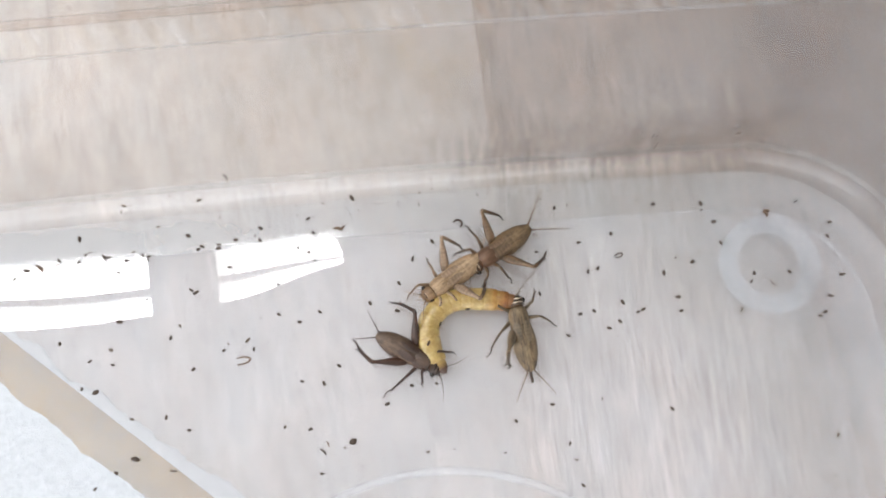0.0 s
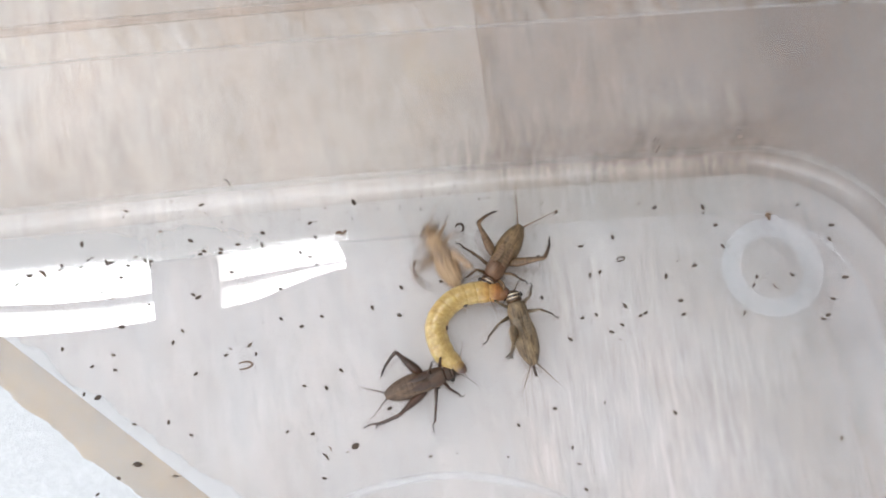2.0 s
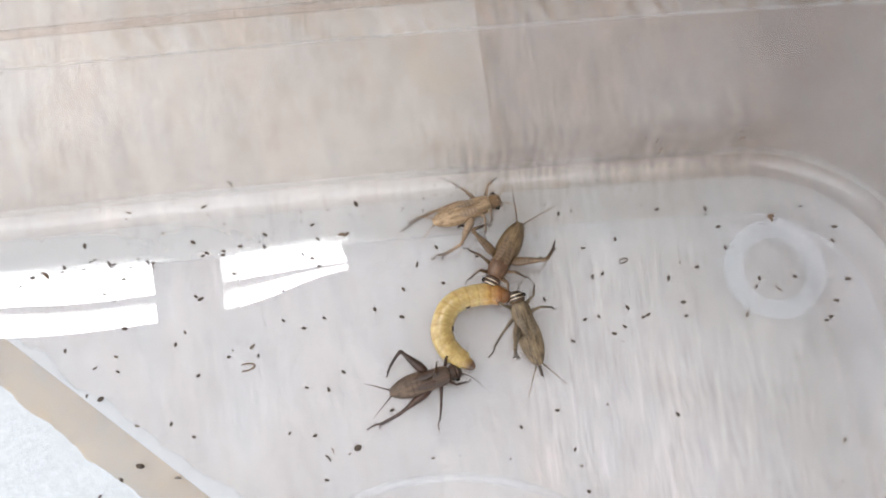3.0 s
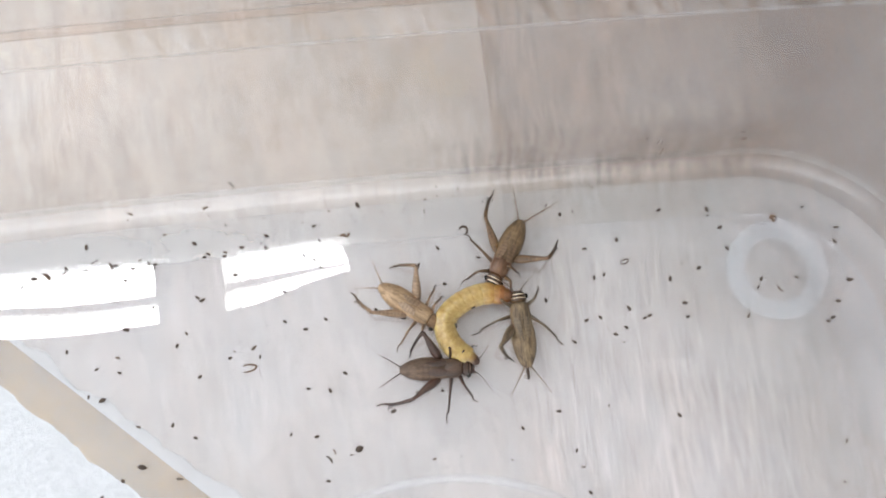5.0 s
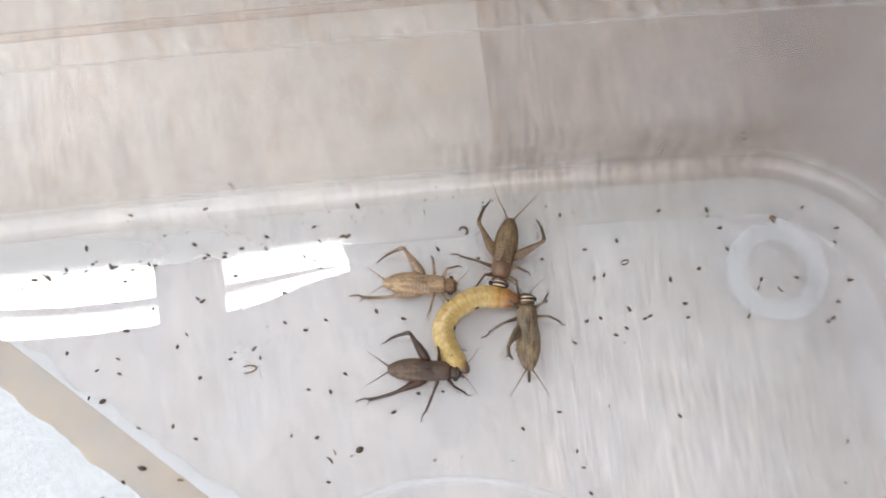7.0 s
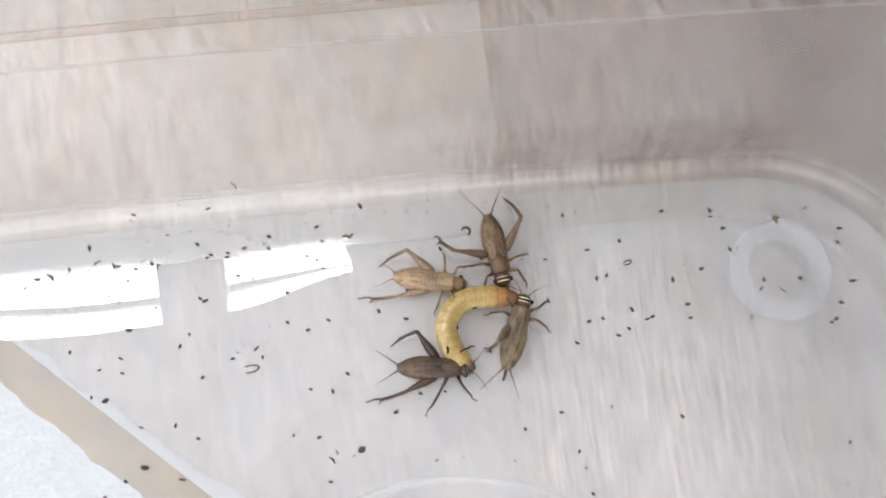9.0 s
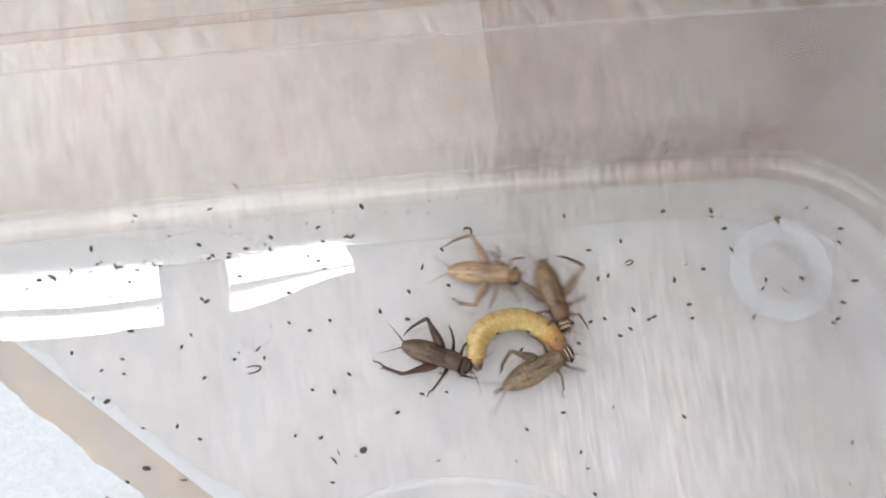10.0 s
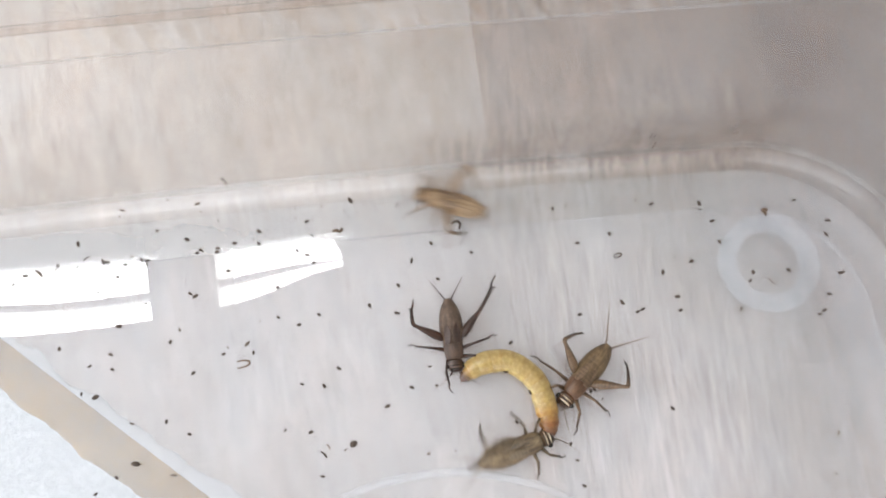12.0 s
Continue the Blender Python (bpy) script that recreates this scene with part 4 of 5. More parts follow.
GREY_FEET = {
    "hind_left": [(0, 11.1, 11), (0.5, 11.6, 10.7), (1.5, 10.5, 13.3), (2, 10.8, 13.1), (3, 11.8, 13.3), (5, 10.9, 13.1), (5.5, 11, 13.1), (6, 10.7,
        13.5), (6.5, 10.8, 13.4), (7, 10.6, 13.5), (9.5, 7.6, 13.2), (10.5, 8.8, 9.7), (11.5, 3.7, 3.9), (12, 6.6, 2.6)],
    "hind_right": [],
    "mid_left": [(0, 7.8, 12.7), (0.5, 7.7, 12.3), (1.5, 6.3, 14.9), (2, 6.9, 15.3), (3, 7.4, 13.6), (5, 4.7, 17.2), (5.5, 4.7, 17.1), (6, 5.9, 16.7),
        (6.5, 6.1, 16.9), (7, 6, 16.9)],
    "mid_right": [(0, 18.8, 17.6), (0.5, 18.4, 16.7), (1.5, 18.8, 20), (2, 18.8, 19.6), (3, 18.2, 21.3), (5, 18.8, 15.7), (5.5, 18.9, 15.7), (6, 19,
        19.2), (6.5, 19, 19.2), (7, 19.1, 18.9), (11, 13.2, -0.8), (11.5, 12.1, -5.2)],
    "fore_left": [],
    "fore_right": [],
}
WORM_A = [(0, 1.1, 10.5), (0.5, 1.1, 10.8), (1, 3.3, 11.1), (1.5, 3.2, 11.4), (2, 3.7, 11.2), (2.5, 4.5, 12.2), (3, 4.7, 12), (5, 5.1, 12.9), (5.5,
    5.3, 12.6), (6, 4.5, 12.4), (6.5, 3.6, 11.7), (7, 3.5, 11.7), (9, 4.1, 12.1), (9.5, 3.1, 11.7), (9.8, 3.5, 12.9), (10, 4.7, 12.2), (10.2, 5.2,
    12.6), (10.5, 4, 13), (11, 4.3, 13), (11.5, 3.7, 11), (12, 4.1, 9.5)]
WORM_B = [(0, -0.9, 14), (0.5, -0.4, 14.7), (1, 0.2, 14.7), (1.5, 0.6, 15.3), (2, 0.7, 13.8), (2.5, 1.3, 14.7), (3, 1.2, 14.6), (5, 1.4, 15.5), (5.5,
    1.4, 15.3), (6, 1, 15.4), (6.5, 1, 14.7), (7, 1, 14.7), (9, 1.3, 14.7), (9.5, 1, 14.7), (9.8, 2.4, 16.5), (10, 4.7, 16.1), (10.2, 5, 16.3), (10.5,
    4.5, 16.5), (11, 6.9, 15.2), (11.5, 6.3, 12.7), (12, 6.7, 11.6)]
WORM_C = [(0, -1.1, 17.9), (0.5, -0.8, 18.6), (1, -0.5, 18.2), (1.5, -0.3, 19.2), (2, -0.4, 18.1), (2.5, 0.2, 18.2), (3, 0.1, 17.9), (5, 0.4, 19),
    (5.5, 0.3, 19), (6, 0, 18.5), (6.5, 0.1, 18.2), (7, 0.1, 18.2), (9, 0.2, 18.2), (9.5, 0.6, 18.2), (9.8, 3.9, 19.8), (10, 6.9, 18.7), (10.2, 7.9,
    19.4), (10.5, 7.5, 19.1), (11, 10.8, 16.1), (11.5, 10.2, 13.1), (12, 11, 12)]
WORM_D = [(0, 1.9, 21), (0.5, 2, 21.3), (1, 2, 21.8), (1.5, 2.8, 21.9), (2, 2, 21.7), (2.5, 2.2, 21.8), (3, 1.7, 21.5), (5, 2.3, 21.6), (5.5, 2.3,
    21.8), (6, 2.3, 21.6), (6.5, 2.2, 21.3), (7, 2.1, 21.3), (9, 1.9, 21.8), (9.5, 2, 21.3), (9.8, 8.3, 21.4), (10, 11.3, 19.6), (10.2, 12.3, 19.8),
    (10.5, 11.5, 19.1), (11, 14.2, 14.3), (11.5, 14, 11), (12, 14.8, 9.4)]
WORM_E = [(0, 6.8, 21.5), (0.5, 6.4, 22), (1, 6.4, 23.1), (1.5, 6.7, 22.6), (2, 6, 23.2), (2.5, 6.2, 23.4), (3, 5.8, 23.1), (5, 6.3, 23.4), (5.5, 6.3,
    23.4), (6, 6.3, 23.2), (6.5, 6.3, 23.1), (7, 6.3, 23.1), (9, 5.9, 23.1), (9.5, 6.3, 22.6), (9.8, 13.2, 20.9), (10, 15.2, 17.9), (10.2, 16.4,
    17.6), (10.5, 14.9, 16.5), (11, 16.3, 10.9), (11.5, 15.6, 7.2), (12, 16.4, 5.6)]
WORM_F = [(0, 12.5, 21), (0.5, 12.1, 21.3), (1, 11.2, 21.8), (1.5, 11.6, 23.2), (2, 10.8, 23), (2.5, 11, 23.3), (3, 10.7, 22.9), (5, 10.7, 23), (5.5,
    11.1, 23.2), (6, 11.2, 22.9), (6.5, 11.6, 22.6), (7, 11.8, 22.4), (9, 11.2, 22.8), (9.5, 12, 22.2), (9.8, 17.3, 19), (10, 18.1, 14.4), (10.2,
    19.2, 14.6), (10.5, 18.2, 13), (11, 18.3, 6.2), (11.5, 16.7, 1.3), (12, 17.1, 1)]

HIPS = {"hind": (0.6, 1.25, 1.7), "mid": (2.3, 1.05, 1.3), "fore": (3.5, 0.9, 1.3)}
REST = {"hind": (-3.8, 3.6), "mid": (1.6, 5.4), "fore": (6.6, 3.6)}
BONES = {"hind": (6.0, 6.3), "mid": (3.0, 4.6), "fore": (2.7, 4.2)}


def build_cricket(label, shell, saddle, legs, shanks, head_mat, length, ovipositor=False, lost=(), cerci=1.0, band=0.2, band_mat=PALE_BAND):
    k = length / 12.0
    cricket = tagged(new("cricket"), label, "cricket", "crickets eating the larva")

    def body(name, rings, mat, note="", power=2.0):
        bm = bmesh.new()
        loft(bm, [(x * MM * k, w * MM * k, h * MM * k, c * MM * k) for x, w, h, c in rings], 20, power)
        return part(name, bm, mat, cricket, note)

    # abdomen with stepped segments
    rings, n = [], 8
    for s in range(n):
        x0 = 1.6 - 7.4 * s / n
        for d, g in ((0.0, 1.0), (0.6, 1.015), (0.97, 0.99)):
            u = (s + d) / n
            w = 1.9 * (1 - max(0, (u - 0.35) / 0.65) ** 2.6 * 0.66) * (0.80 + 0.20 * min(1, u / 0.3))
            rings.append((x0 - 7.4 / n * d, w * g, 0.82 * w * g, 1.85 - 0.25 * u))
    rings.append((-5.95, 0.36, 0.3, 1.6))
    body("abdomen", rings, shell)
    # pronotum: a saddle over the thorax
    body("pronotum", [(1.15, 1.2, 1.0, 1.9), (1.3, 1.46, 1.25, 1.93), (1.6, 1.60, 1.36, 1.95), (2.6, 1.58, 1.38, 1.98), (3.4, 1.45, 1.30, 1.98),
                      (3.9, 1.26, 1.15, 1.95), (4.05, 0.95, 0.9, 1.95)], saddle, power=2.25)
    # short wing pads
    for side in (1, -1):
        bm = bmesh.new()
        loft(bm, [(x * MM * k, w * MM * k, 0.10 * MM * k, 0) for x, w in ((1.6, 0.35), (0.8, 0.62), (-0.4, 0.6), (-1.3, 0.3), (-1.6, 0.1))], 10)
        bmesh.ops.transform(bm, matrix=Matrix.Translation((0, side * 0.75 * MM * k, 3.22 * MM * k)) @ Matrix.Rotation(-side * 0.42, 4, "X")
                            @ Matrix.Rotation(-0.07, 4, "Y"), verts=bm.verts)
        part("wing_pad", bm, legs, cricket)
    head = body("head", [(3.9, 0.9, 0.85, 1.9), (4.2, 1.22, 1.18, 1.85), (4.8, 1.36, 1.33, 1.75), (5.4, 1.26, 1.28, 1.6), (5.85, 0.95, 1.05, 1.4),
                         (6.05, 0.45, 0.6, 1.2)], head_mat)
    for x, r, name, mat in ((4.42, 0.6 * band, "dark_band", BROWN_TIP), (4.70, 0.62 * band, "pale_band", band_mat), (4.98, 0.62 * band, "dark_band", EYE_BLACK),
                            (5.26, 0.7 * band, "pale_band", band_mat), (5.50, 0.5 * band, "dark_band", EYE_BLACK)):
        bm = bmesh.new()
        arc = [radians(a) for a in range(25, 156, 13)]
        drop = max(0, x - 4.9) * 0.35
        tube(bm, [(x * MM * k, (1.27 - drop) * MM * k * math.cos(a), (1.70 - drop * 0.6 + (1.27 - drop * 0.4) * math.sin(a)) * MM * k) for a in arc],
             [r * MM * k * (0.5 + 0.5 * math.sin(a)) for a in arc], 6)
        part(name, bm, mat, head)
    for side in (1, -1):
        bm = bmesh.new()
        bmesh.ops.create_uvsphere(bm, u_segments=12, v_segments=8, radius=0.42 * MM * k)
        bmesh.ops.translate(bm, vec=(5.0 * MM * k, side * 1.18 * MM * k, 2.05 * MM * k), verts=bm.verts)
        part("eye", bm, EYE_BLACK, head)
        bm = bmesh.new()
        pts = [(5.7, side * 0.4, 2.0), (6.6, side * 1.1, 2.7), (7.4, side * 2.0, 3.0), (8.1, side * 3.0, 2.8), (8.6, side * 4.0, 2.4)]
        tube(bm, [Vector(p) * MM * k for p in pts], [r * MM * k for r in (0.11, 0.07, 0.05, 0.035, 0.02)], 5)
        part("antenna", bm, legs, head)
        bm = bmesh.new()
        tube(bm, [Vector(p) * MM * k for p in ((5.6, side * 0.45, 0.9), (6.1, side * 0.75, 0.5), (6.3, side * 0.7, 0.2))],
             [r * MM * k for r in (0.14, 0.12, 0.1)], 5)
        part("palp", bm, legs, head)
        bm = bmesh.new()
        pts = [(-5.6 - cerci * x, side * (0.4 + cerci * y), z) for x, y, z in ((0, 0, 1.7), (1.2, 0.7, 1.8), (3.2, 2.0, 1.6), (5.8, 3.6, 1.2))]
        tube(bm, [Vector(p) * MM * k for p in pts], [r * MM * k for r in (0.15, 0.10, 0.07, 0.03)], 6)
        part("cercus", bm, legs, cricket)
    if ovipositor:
        bm = bmesh.new()
        tube(bm, [Vector(p) * MM * k for p in ((-5.6, 0, 1.3), (-6.6, 0, 1.1), (-7.6, 0, 0.9))], [r * MM * k for r in (0.22, 0.26, 0.2)], 7)
        part("ovipositor", bm, BROWN_TIP, cricket, "short dark ovipositor")
    joints = {}
    for kind in ("hind", "mid", "fore"):
        l1, l2 = (v * k for v in BONES[kind])
        for name in ("left", "right"):
            if f"{kind}_{name}" in lost:
                continue
            bm = bmesh.new()
            if kind == "hind":
                loft(bm, [(x * l1 * MM, w * MM * k, h * MM * k, 0) for x, w, h in
                          ((0, 0.3, 0.36), (0.1, 0.58, 0.72), (0.3, 0.68, 0.86), (0.55, 0.53, 0.68), (0.78, 0.34, 0.43), (0.9, 0.27, 0.32), (0.96, 0.34, 0.36), (1.0, 0.26, 0.28))], 12)
            else:
                loft(bm, [(x * l1 * MM, w * MM * k, w * 1.15 * MM * k, 0) for x, w in ((0, 0.28), (0.3, 0.33), (0.7, 0.25), (1, 0.18))], 8)
            femur = part(f"{kind}_femur", bm, legs, cricket)
            bm = bmesh.new()
            r = 0.30 if kind == "hind" else 0.20
            bend, kink = 0.05 * l2, (0.055 if name == "left" else -0.055) * l2
            tube(bm, [Vector((x * l2 * MM, 0, z * MM)) for x, z in ((0, 0), (0.05, bend * 0.2), (0.3, bend * 0.8), (0.6, bend), (0.63, bend))],
                 [v * r * MM * k for v in (0.95, 1.15, 0.9, 0.85, 0.6)], 7)
            # the foot: three joints set at a slant, with two claws
            toe = [(0.60, 0, bend), (0.71, kink, bend * 0.9), (0.73, kink, bend * 0.85), (0.85, kink * 0.75, bend * 0.45), (0.87, kink * 0.65, bend * 0.4), (0.985, 0, 0)]
            tube(bm, [Vector((x * l2, y, z)) * MM for x, y, z in toe], [v * r * MM * k for v in (0.55, 0.62, 0.45, 0.5, 0.38, 0.34)], 6)
            for side in (1, -1):
                tube(bm, [Vector((0.975 * l2, 0, 0)) * MM, Vector((1.01 * l2, side * 0.03 * l2, 0.03)) * MM, Vector((1.035 * l2, side * 0.035 * l2, -0.08)) * MM],
                     [v * r * MM * k for v in (0.3, 0.2, 0.08)], 4)
            if kind == "hind":
                for s, reach in ((0.28, 0.45), (0.40, 0.5), (0.51, 0.55), (0.60, 0.85), (0.62, 0.6)):
                    for side in (1, -1):
                        tube(bm, [Vector((s * l2 * MM, side * 0.1 * MM, bend * MM)), Vector(((s + 0.06 + reach * 0.09) * l2 * MM, side * reach * MM * k, (bend + 0.15) * MM))],
                             [0.09 * MM * k, 0.025 * MM * k], 4)
            tibia = part(f"{kind}_tibia", bm, shanks, femur)
            joints[f"{kind}_{name}"] = (femur, tibia)
    return cricket, joints, k


def solve_leg(kind, side, foot, k, folded=False):
    """Poses of femur (in the body's space) and tibia (in the femur's) that put the foot there."""
    hx, hy, hz = HIPS[kind]
    hip = Vector((hx, hy * side, hz)) * k
    l1, l2 = (v * k for v in BONES[kind])
    to = foot - hip
    d = min(max(to.length, abs(l1 - l2) * 1.08), (l1 + l2) * 0.985)
    u = to.normalized()
    pole = Vector((0.15, side * 0.6, 0.75)) if kind == "hind" else Vector((0.0, side * 0.35, 0.95))
    if folded and kind == "hind" and to.length < 6.2 * k:
        pole = Vector((-0.9, side * 0.4, 0.35))
    v = (pole - u * pole.dot(u)).normalized()
    c = (l1 * l1 + d * d - l2 * l2) / (2 * l1 * d)
    s = math.sqrt(max(0, 1 - c * c))
    knee = hip + (u * c + v * s) * l1
    end = hip + u * d

    def frame_of(p, x):
        x = x.normalized()
        z = (v - x * v.dot(x)).normalized()
        y = z.cross(x)
        return Matrix(((x.x, y.x, z.x, p.x * MM), (x.y, y.y, z.y, p.y * MM), (x.z, y.z, z.z, p.z * MM), (0, 0, 0, 1)))

    femur = frame_of(hip, knee - hip)
    return femur, femur.inverted() @ frame_of(knee, end - knee)


def move_cricket(built, body_rows, climb, feet, folded=False):
    cricket, joints, k = built
    # climb: seconds, height in mm and pitch in degrees where the body is off the flat floor
    climb = {t: (z, tilt) for t, z, tilt in climb}
    poses = []
    for t, x, y, a in body_rows:
        z, tilt = climb.get(t, (0, 0))
        poses.append((t, pose(x * MM, y * MM, FLOOR + z * MM, 0, -tilt, a)))
    walk(cricket, poses)
    for name, (femur, tibia) in joints.items():
        kind, hand = name.split("_")
        side = 1 if hand == "left" else -1
        known = {t: (x, y) for t, x, y in feet[name]}
        upper, lower = [], []
        for t, m in poses:
            rest = Vector((REST[kind][0], REST[kind][1] * side, 0.2)) * k
            before = [u for u in known if u <= t]
            after = [u for u in known if u >= t]
            if before and after and after[0] - before[-1] < 1.1:
                spot = [np.interp(t, (before[-1], after[0] + 1e-6), (known[before[-1]][i], known[after[0]][i])) for i in (0, 1)]
                f = m.inverted() @ Vector((spot[0] * MM, spot[1] * MM, FLOOR + 0.2 * MM)) / MM
                # a foot never crosses to the other side of its body
                if f.y * side > -0.5:
                    rest = f
            a, b = solve_leg(kind, side, rest, k, folded)
            upper.append((t, a))
            lower.append((t, b))
        walk(femur, upper)
        walk(tibia, lower)


DARK_SHELL = chitin("dark_brown_shell", (0.061, 0.037, 0.025), (0.136, 0.088, 0.059), 0.58, 0.25)
DARK_LEGS = chitin("dark_brown_legs", (0.032, 0.016, 0.010), (0.083, 0.038, 0.025), 0.4, 0, 0.3)
DARK_SHANKS = chitin("dark_brown_shanks", (0.032, 0.016, 0.010), (0.083, 0.038, 0.025), 0.4, 0, 0.3, 0.5)
DARK_HEAD = chitin("dark_brown_head", (0.025, 0.012, 0.008), (0.078, 0.037, 0.022), 0.3)
TAN_SHELL = chitin("tan_shell", (0.215, 0.140, 0.076), (0.430, 0.302, 0.190), 0.58, 0.5)
TAN_LEGS = chitin("tan_legs", (0.205, 0.138, 0.088), (0.360, 0.250, 0.170), 0.42, 0, 0.3)
TAN_SHANKS = chitin("tan_shanks", (0.205, 0.138, 0.088), (0.360, 0.250, 0.170), 0.42, 0, 0.3, 0.85)
TAN_HEAD = chitin("tan_brown_head", (0.130, 0.070, 0.032), (0.293, 0.181, 0.095), 0.36)
OLIVE_SHELL = chitin("olive_brown_shell", (0.074, 0.045, 0.021), (0.168, 0.109, 0.053), 0.58, 0.5)
OLIVE_LEGS = chitin("olive_brown_legs", (0.095, 0.056, 0.029), (0.199, 0.124, 0.071), 0.42, 0, 0.4)
OLIVE_SHANKS = chitin("olive_brown_shanks", (0.095, 0.056, 0.029), (0.199, 0.124, 0.071), 0.42, 0, 0.4, 0.85)
OLIVE_HEAD = chitin("brown_head", (0.041, 0.016, 0.008), (0.131, 0.058, 0.024), 0.28)
GREY_SHELL = chitin("grey_brown_shell", (0.075, 0.052, 0.032), (0.225, 0.165, 0.100), 0.58, 0.85)
GREY_LEGS = chitin("grey_brown_legs", (0.091, 0.067, 0.043), (0.210, 0.153, 0.096), 0.42, 0, 0.25)
GREY_SHANKS = chitin("grey_brown_shanks", (0.091, 0.067, 0.043), (0.210, 0.153, 0.096), 0.42, 0, 0.25, 0.85)
GREY_HEAD = chitin("grey_brown_head", (0.047, 0.025, 0.011), (0.157, 0.091, 0.046), 0.3)
RUSSET = chitin("russet_brown_shell", (0.075, 0.033, 0.016), (0.164, 0.086, 0.045), 0.38, 0.3)
DARK_SADDLE = chitin("blackish_brown_shell", (0.047, 0.026, 0.017), (0.106, 0.062, 0.041), 0.48, 0.2)
dark_cricket = build_cricket("dark brown young cricket biting the end of the larva", DARK_SHELL, DARK_SADDLE, DARK_LEGS, DARK_SHANKS, DARK_HEAD, 11.5, cerci=0.65, band=0.17, band_mat=DULL_BAND)
tan_cricket = build_cricket("pale tan young cricket wandering round the larva", TAN_SHELL, TAN_SHELL, TAN_LEGS, TAN_SHANKS, TAN_HEAD, 11.6, cerci=0.65, band=0.12)
olive_cricket = build_cricket("olive brown young cricket biting the larva from behind", OLIVE_SHELL, RUSSET, OLIVE_LEGS, OLIVE_SHANKS, OLIVE_HEAD, 12.1)
grey_cricket = build_cricket("grey-brown mottled cricket with dark ovipositor, one hind leg missing", GREY_SHELL, GREY_SHELL, GREY_LEGS, GREY_SHANKS, GREY_HEAD, 12.1, True, ("hind_right",), cerci=0.75)


# ---- larva ----
def worm_material(name, pale, deep, ring, toward=None):
    """Larva skin, darker where one segment slips under the next. toward: the colour into which the segment shades off at its rear end, and from where to where in mm."""
    mat, tree, bsdf = material(name)
    n = noise_of(tree, coords(tree, (1, 1, 1)), 420, 5, 0.6)
    small = noise_of(tree, coords(tree, (1, 1, 1)), 1700, 3, 0.6)
    col = ramp(tree, n, [(0.36, deep), (0.62, pale)])
    col = blend(tree, 0.5, col, ramp(tree, small, [(0.36, (0.82, 0.78, 0.7)), (0.6, (1.06, 1.06, 1.05))]), "MULTIPLY")
    sep = tree.nodes.new("ShaderNodeSeparateXYZ")
    tree.links.new(coords(tree, (1000, 1000, 1000)), sep.inputs[0])
    if toward:
        other, x0, x1 = toward
        shade = node(tree, "ShaderNodeMapRange", From_Min=x0, From_Max=x1, To_Min=0.0, To_Max=1.0)
        tree.links.new(sep.outputs["X"], shade.inputs[0])
        col = blend(tree, shade.outputs[0], blend(tree, 0.7, other, ramp(tree, small, [(0.36, (0.7, 0.66, 0.6)), (0.6, (1.1, 1.1, 1.1))]), "MULTIPLY"), col)
    edge = ramp(tree, sep.outputs["X"], [(0.0, (1, 1, 1)), (0.45, (1, 1, 1)), (0.75, ring), (0.95, ring)])
    tree.links.new(blend(tree, 0.55, col, edge, "MULTIPLY"), bsdf.inputs["Base Color"])
    bsdf.inputs["Roughness"].default_value = 0.34
    bsdf.inputs["Subsurface Weight"].default_value = 0.35
    bsdf.inputs["Subsurface Radius"].default_value = (1.0, 0.6, 0.2)
    bsdf.inputs["Subsurface Scale"].default_value = 0.0012
    bsdf.inputs["Coat Weight"].default_value = 0.5
    bsdf.inputs["Coat Roughness"].default_value = 0.2
    bump(tree, bsdf, n, 0.3, 0.0001)
    return mat


GOLD, HONEY, AMBER, RUST = (0.50, 0.36, 0.135), (0.46, 0.27, 0.07), (0.33, 0.145, 0.035), (0.20, 0.075, 0.022)
LARVA_GOLD = worm_material("golden_larva_skin", GOLD, (0.37, 0.24, 0.075), (0.84, 0.74, 0.58))
LARVA_HONEY = worm_material("honey_larva_skin", HONEY, (0.33, 0.17, 0.04), (0.85, 0.72, 0.55), (GOLD, -1.2, 0.6))
LARVA_AMBER = worm_material("amber_larva_skin", AMBER, (0.22, 0.08, 0.018), (0.7, 0.55, 0.4), (HONEY, -1.2, 0.7))
LARVA_RUST = worm_material("rust_brown_larva_skin", RUST, (0.10, 0.035, 0.012), (0.7, 0.55, 0.4), (AMBER, -1.2, 0.5))
LARVA_TIP = worm_material("brown_larva_tip", (0.45, 0.30, 0.10), (0.32, 0.19, 0.06), (0.84, 0.74, 0.58), ((0.085, 0.036, 0.018), -0.75, 0.15))
SKINS = {0: LARVA_TIP, 10: LARVA_HONEY, 11: LARVA_AMBER, 12: LARVA_RUST}
SEGMENTS = 13


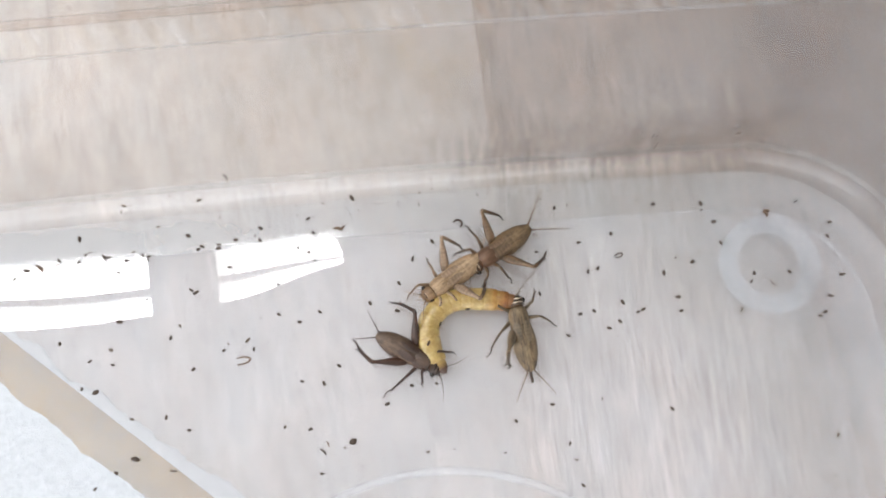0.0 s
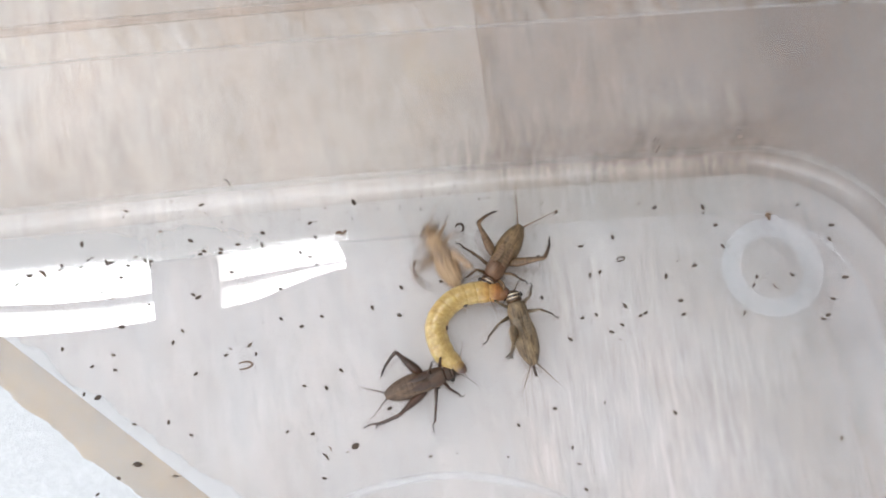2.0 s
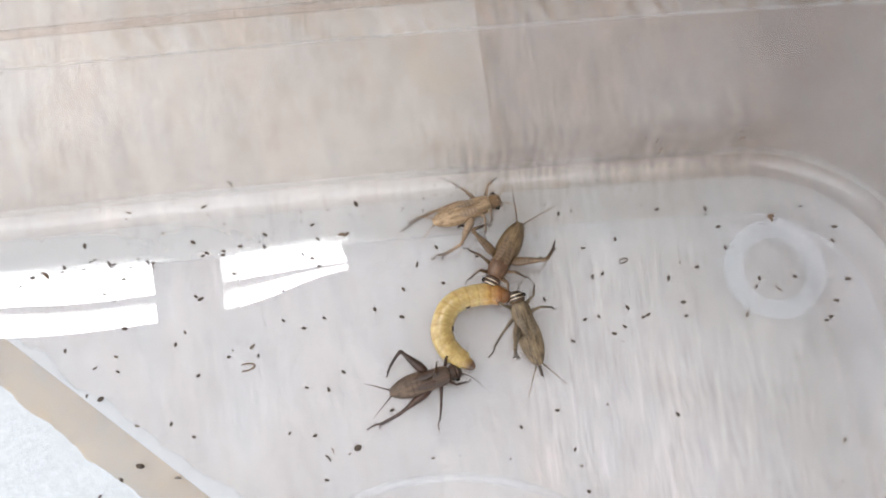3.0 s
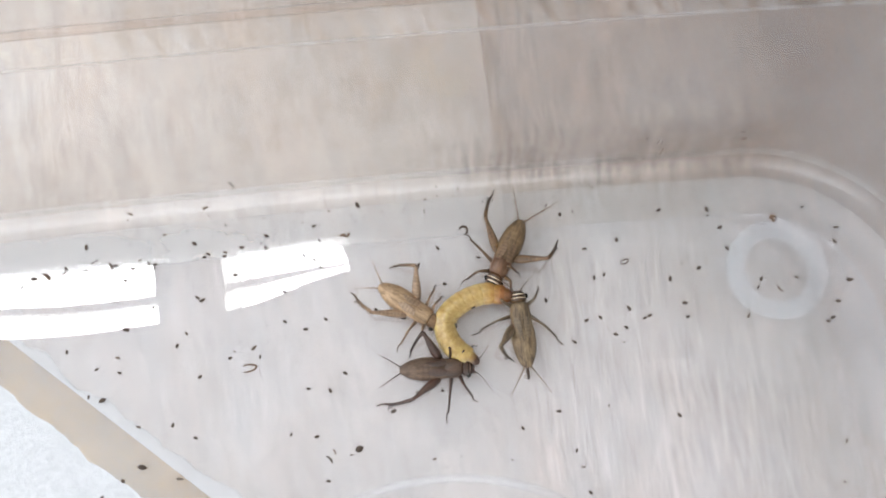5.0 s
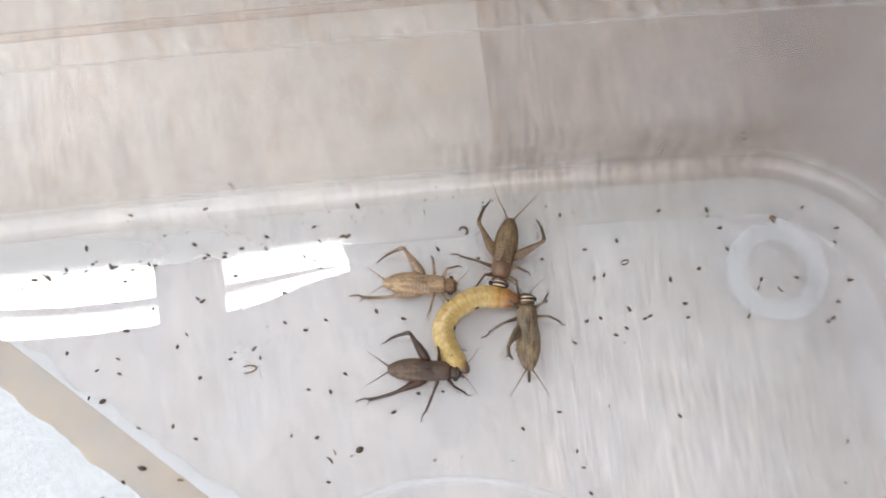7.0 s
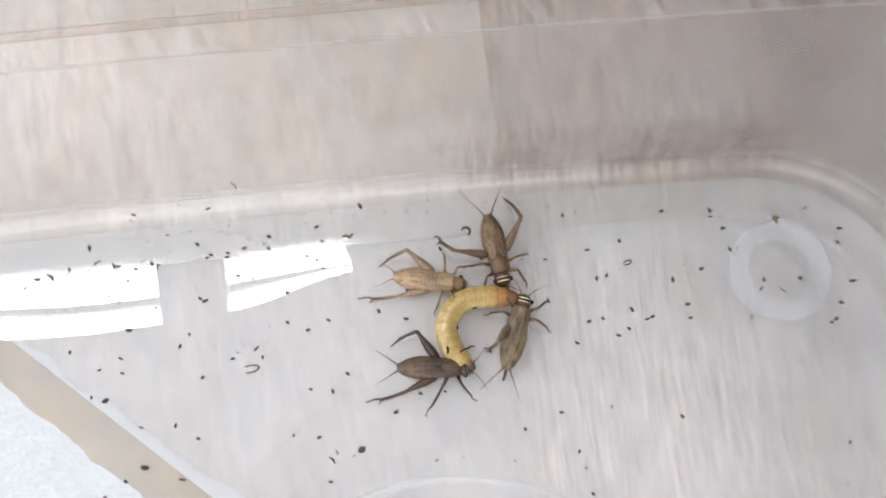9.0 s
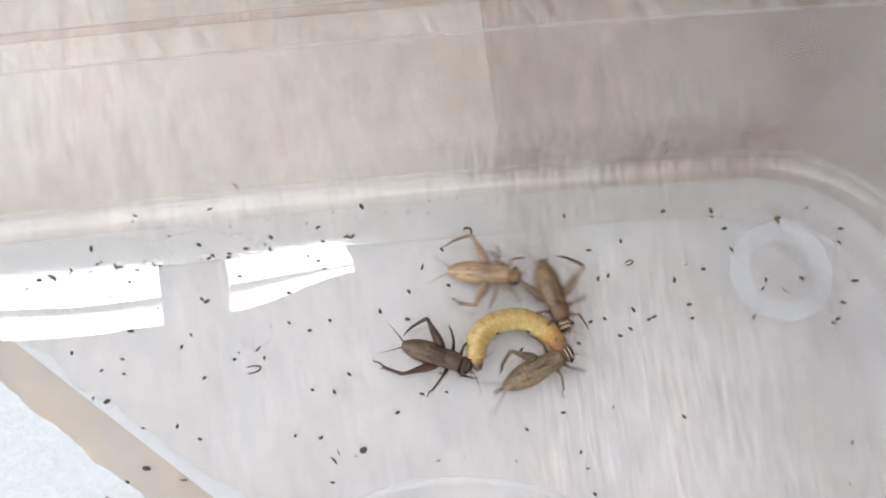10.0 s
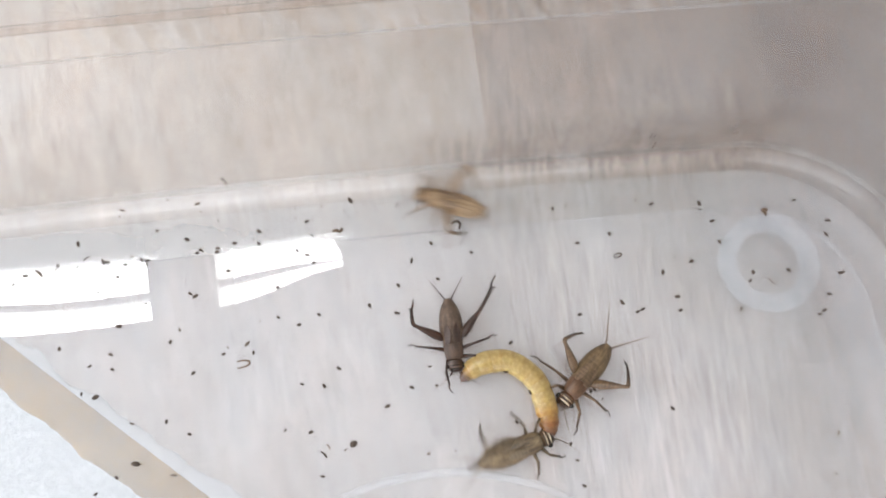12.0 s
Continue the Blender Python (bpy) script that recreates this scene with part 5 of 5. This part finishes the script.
def build_larva():
    larva = tagged(new("mealworm"), "curled golden mealworm larva being eaten by crickets", "larva")
    parts = []
    for s in range(SEGMENTS):
        u = s / (SEGMENTS - 1)
        w = 1.75 * (1 - 0.35 * max(0, 1 - u / 0.16) ** 1.5 - 0.25 * max(0, (u - 0.86) / 0.14))
        bm = bmesh.new()
        l = 1.25
        if s == 0:
            rings = [(-1.5, 0.12, 0.1), (-1.3, 0.45, 0.42), (-0.7, 0.85, 0.8), (0.1, w * 0.92, w * 0.85), (0.8, w, w * 0.92), (l, w * 0.9, w * 0.84)]
        elif s == SEGMENTS - 1:
            rings = [(-l, w * 0.9, w * 0.82), (-0.6, w, w * 0.92), (0.3, w * 0.9, w * 0.85), (0.9, w * 0.6, w * 0.6), (1.2, w * 0.25, w * 0.25)]
        else:
            rings = [(-l, w * 0.90, w * 0.84), (-0.9, w * 0.97, w * 0.90), (0, w * 1.01, w * 0.93), (0.6, w * 1.0, w * 0.925), (0.9, w * 0.985, w * 0.912), (1.05, w * 0.96, w * 0.885), (l, w * 0.91, w * 0.83)]
        loft(bm, [(x * MM, a * MM, b * MM, 0) for x, a, b in rings], 22)
        mat = SKINS.get(s, LARVA_GOLD)
        parts.append(part("segment", bm, mat, larva, {0: "pointed brown tail end", SEGMENTS - 1: "gnawed amber end"}.get(s, "")))
        if s in (4, 8):
            bm = bmesh.new()
            bmesh.ops.create_uvsphere(bm, u_segments=10, v_segments=6, radius=0.32 * MM)
            bmesh.ops.scale(bm, vec=(1.3, 0.6, 1), verts=bm.verts)
            bmesh.ops.translate(bm, vec=(0.2 * MM, -1.68 * MM, 0.55 * MM), verts=bm.verts)
            part("wound", bm, BROWN_TIP, parts[-1], "small dark wound")
    return larva, parts


larva_built = build_larva()


def move_larva(built, controls, height=1.9):
    larva, parts = built
    rows, each = [], [[] for _ in parts]
    for row in zip(*controls):
        t = row[0][0]
        ctrl = [Vector((p[1], p[2], 0)) for p in row]
        ext = [ctrl[0] * 2 - ctrl[1], *ctrl, ctrl[-1] * 2 - ctrl[-2]]
        path = []
        for a, b, c, d in zip(ext, ext[1:], ext[2:], ext[3:]):
            for i in range(20):
                s = i / 20
                path.append(0.5 * ((2 * b) + (c - a) * s + (2 * a - 5 * b + 4 * c - d) * s * s + (3 * b - a - 3 * c + d) * s ** 3))
        path.append(ctrl[-1])
        dist = [0.0]
        for p, q in zip(path, path[1:]):
            dist.append(dist[-1] + (q - p).length)
        middle = path[len(path) // 2]
        base = pose(middle.x * MM, middle.y * MM, FLOOR)
        rows.append((t, base))

        def along(s):
            return Vector((np.interp(s, dist, [p.x for p in path]), np.interp(s, dist, [p.y for p in path]), 0))

        for k, keyed in enumerate(each):
            s = 0.9 + (dist[-1] - 1.8) * k / (len(parts) - 1)
            p, d = along(s), along(min(dist[-1], s + 0.7)) - along(max(0, s - 0.7))
            turn = math.degrees(math.atan2(d.y, d.x))
            keyed.append((t, base.inverted() @ pose(p.x * MM, p.y * MM, FLOOR + height * MM, 0, 0, turn)))
    walk(larva, rows)
    for ob, keyed in zip(parts, each):
        walk(ob, keyed)


def sweep_droppings():
    """Nine droppings in the way of the struggle are dragged along to where the olive brown cricket comes to rest."""
    rnd = random.Random(8)
    for ob in SWEPT:
        at = ob.matrix_world.copy()
        turn = Matrix.Rotation(rnd.uniform(-1.2, 1.2), 4, "Z")
        end = Matrix.Translation(((22.3 + rnd.uniform(-2.2, 2.2)) * MM, (9.4 + rnd.uniform(-2.2, 2.2)) * MM, at.translation.z))
        size = at.copy()
        size.translation = (0, 0, 0)
        walk(ob, [(0, at), (10.7, at), (11.1, end @ turn @ size), (12, end @ turn @ size)])


def motions():
    sweep_droppings()
    move_cricket(dark_cricket, DARK_BODY, DARK_CLIMB, DARK_FEET)
    move_cricket(tan_cricket, TAN_BODY, TAN_CLIMB, TAN_FEET)
    move_cricket(olive_cricket, OLIVE_BODY, OLIVE_CLIMB, OLIVE_FEET)
    move_cricket(grey_cricket, GREY_BODY, GREY_CLIMB, GREY_FEET, folded=True)
    move_larva(larva_built, [WORM_A, WORM_B, WORM_C, WORM_D, WORM_E, WORM_F])


motions()
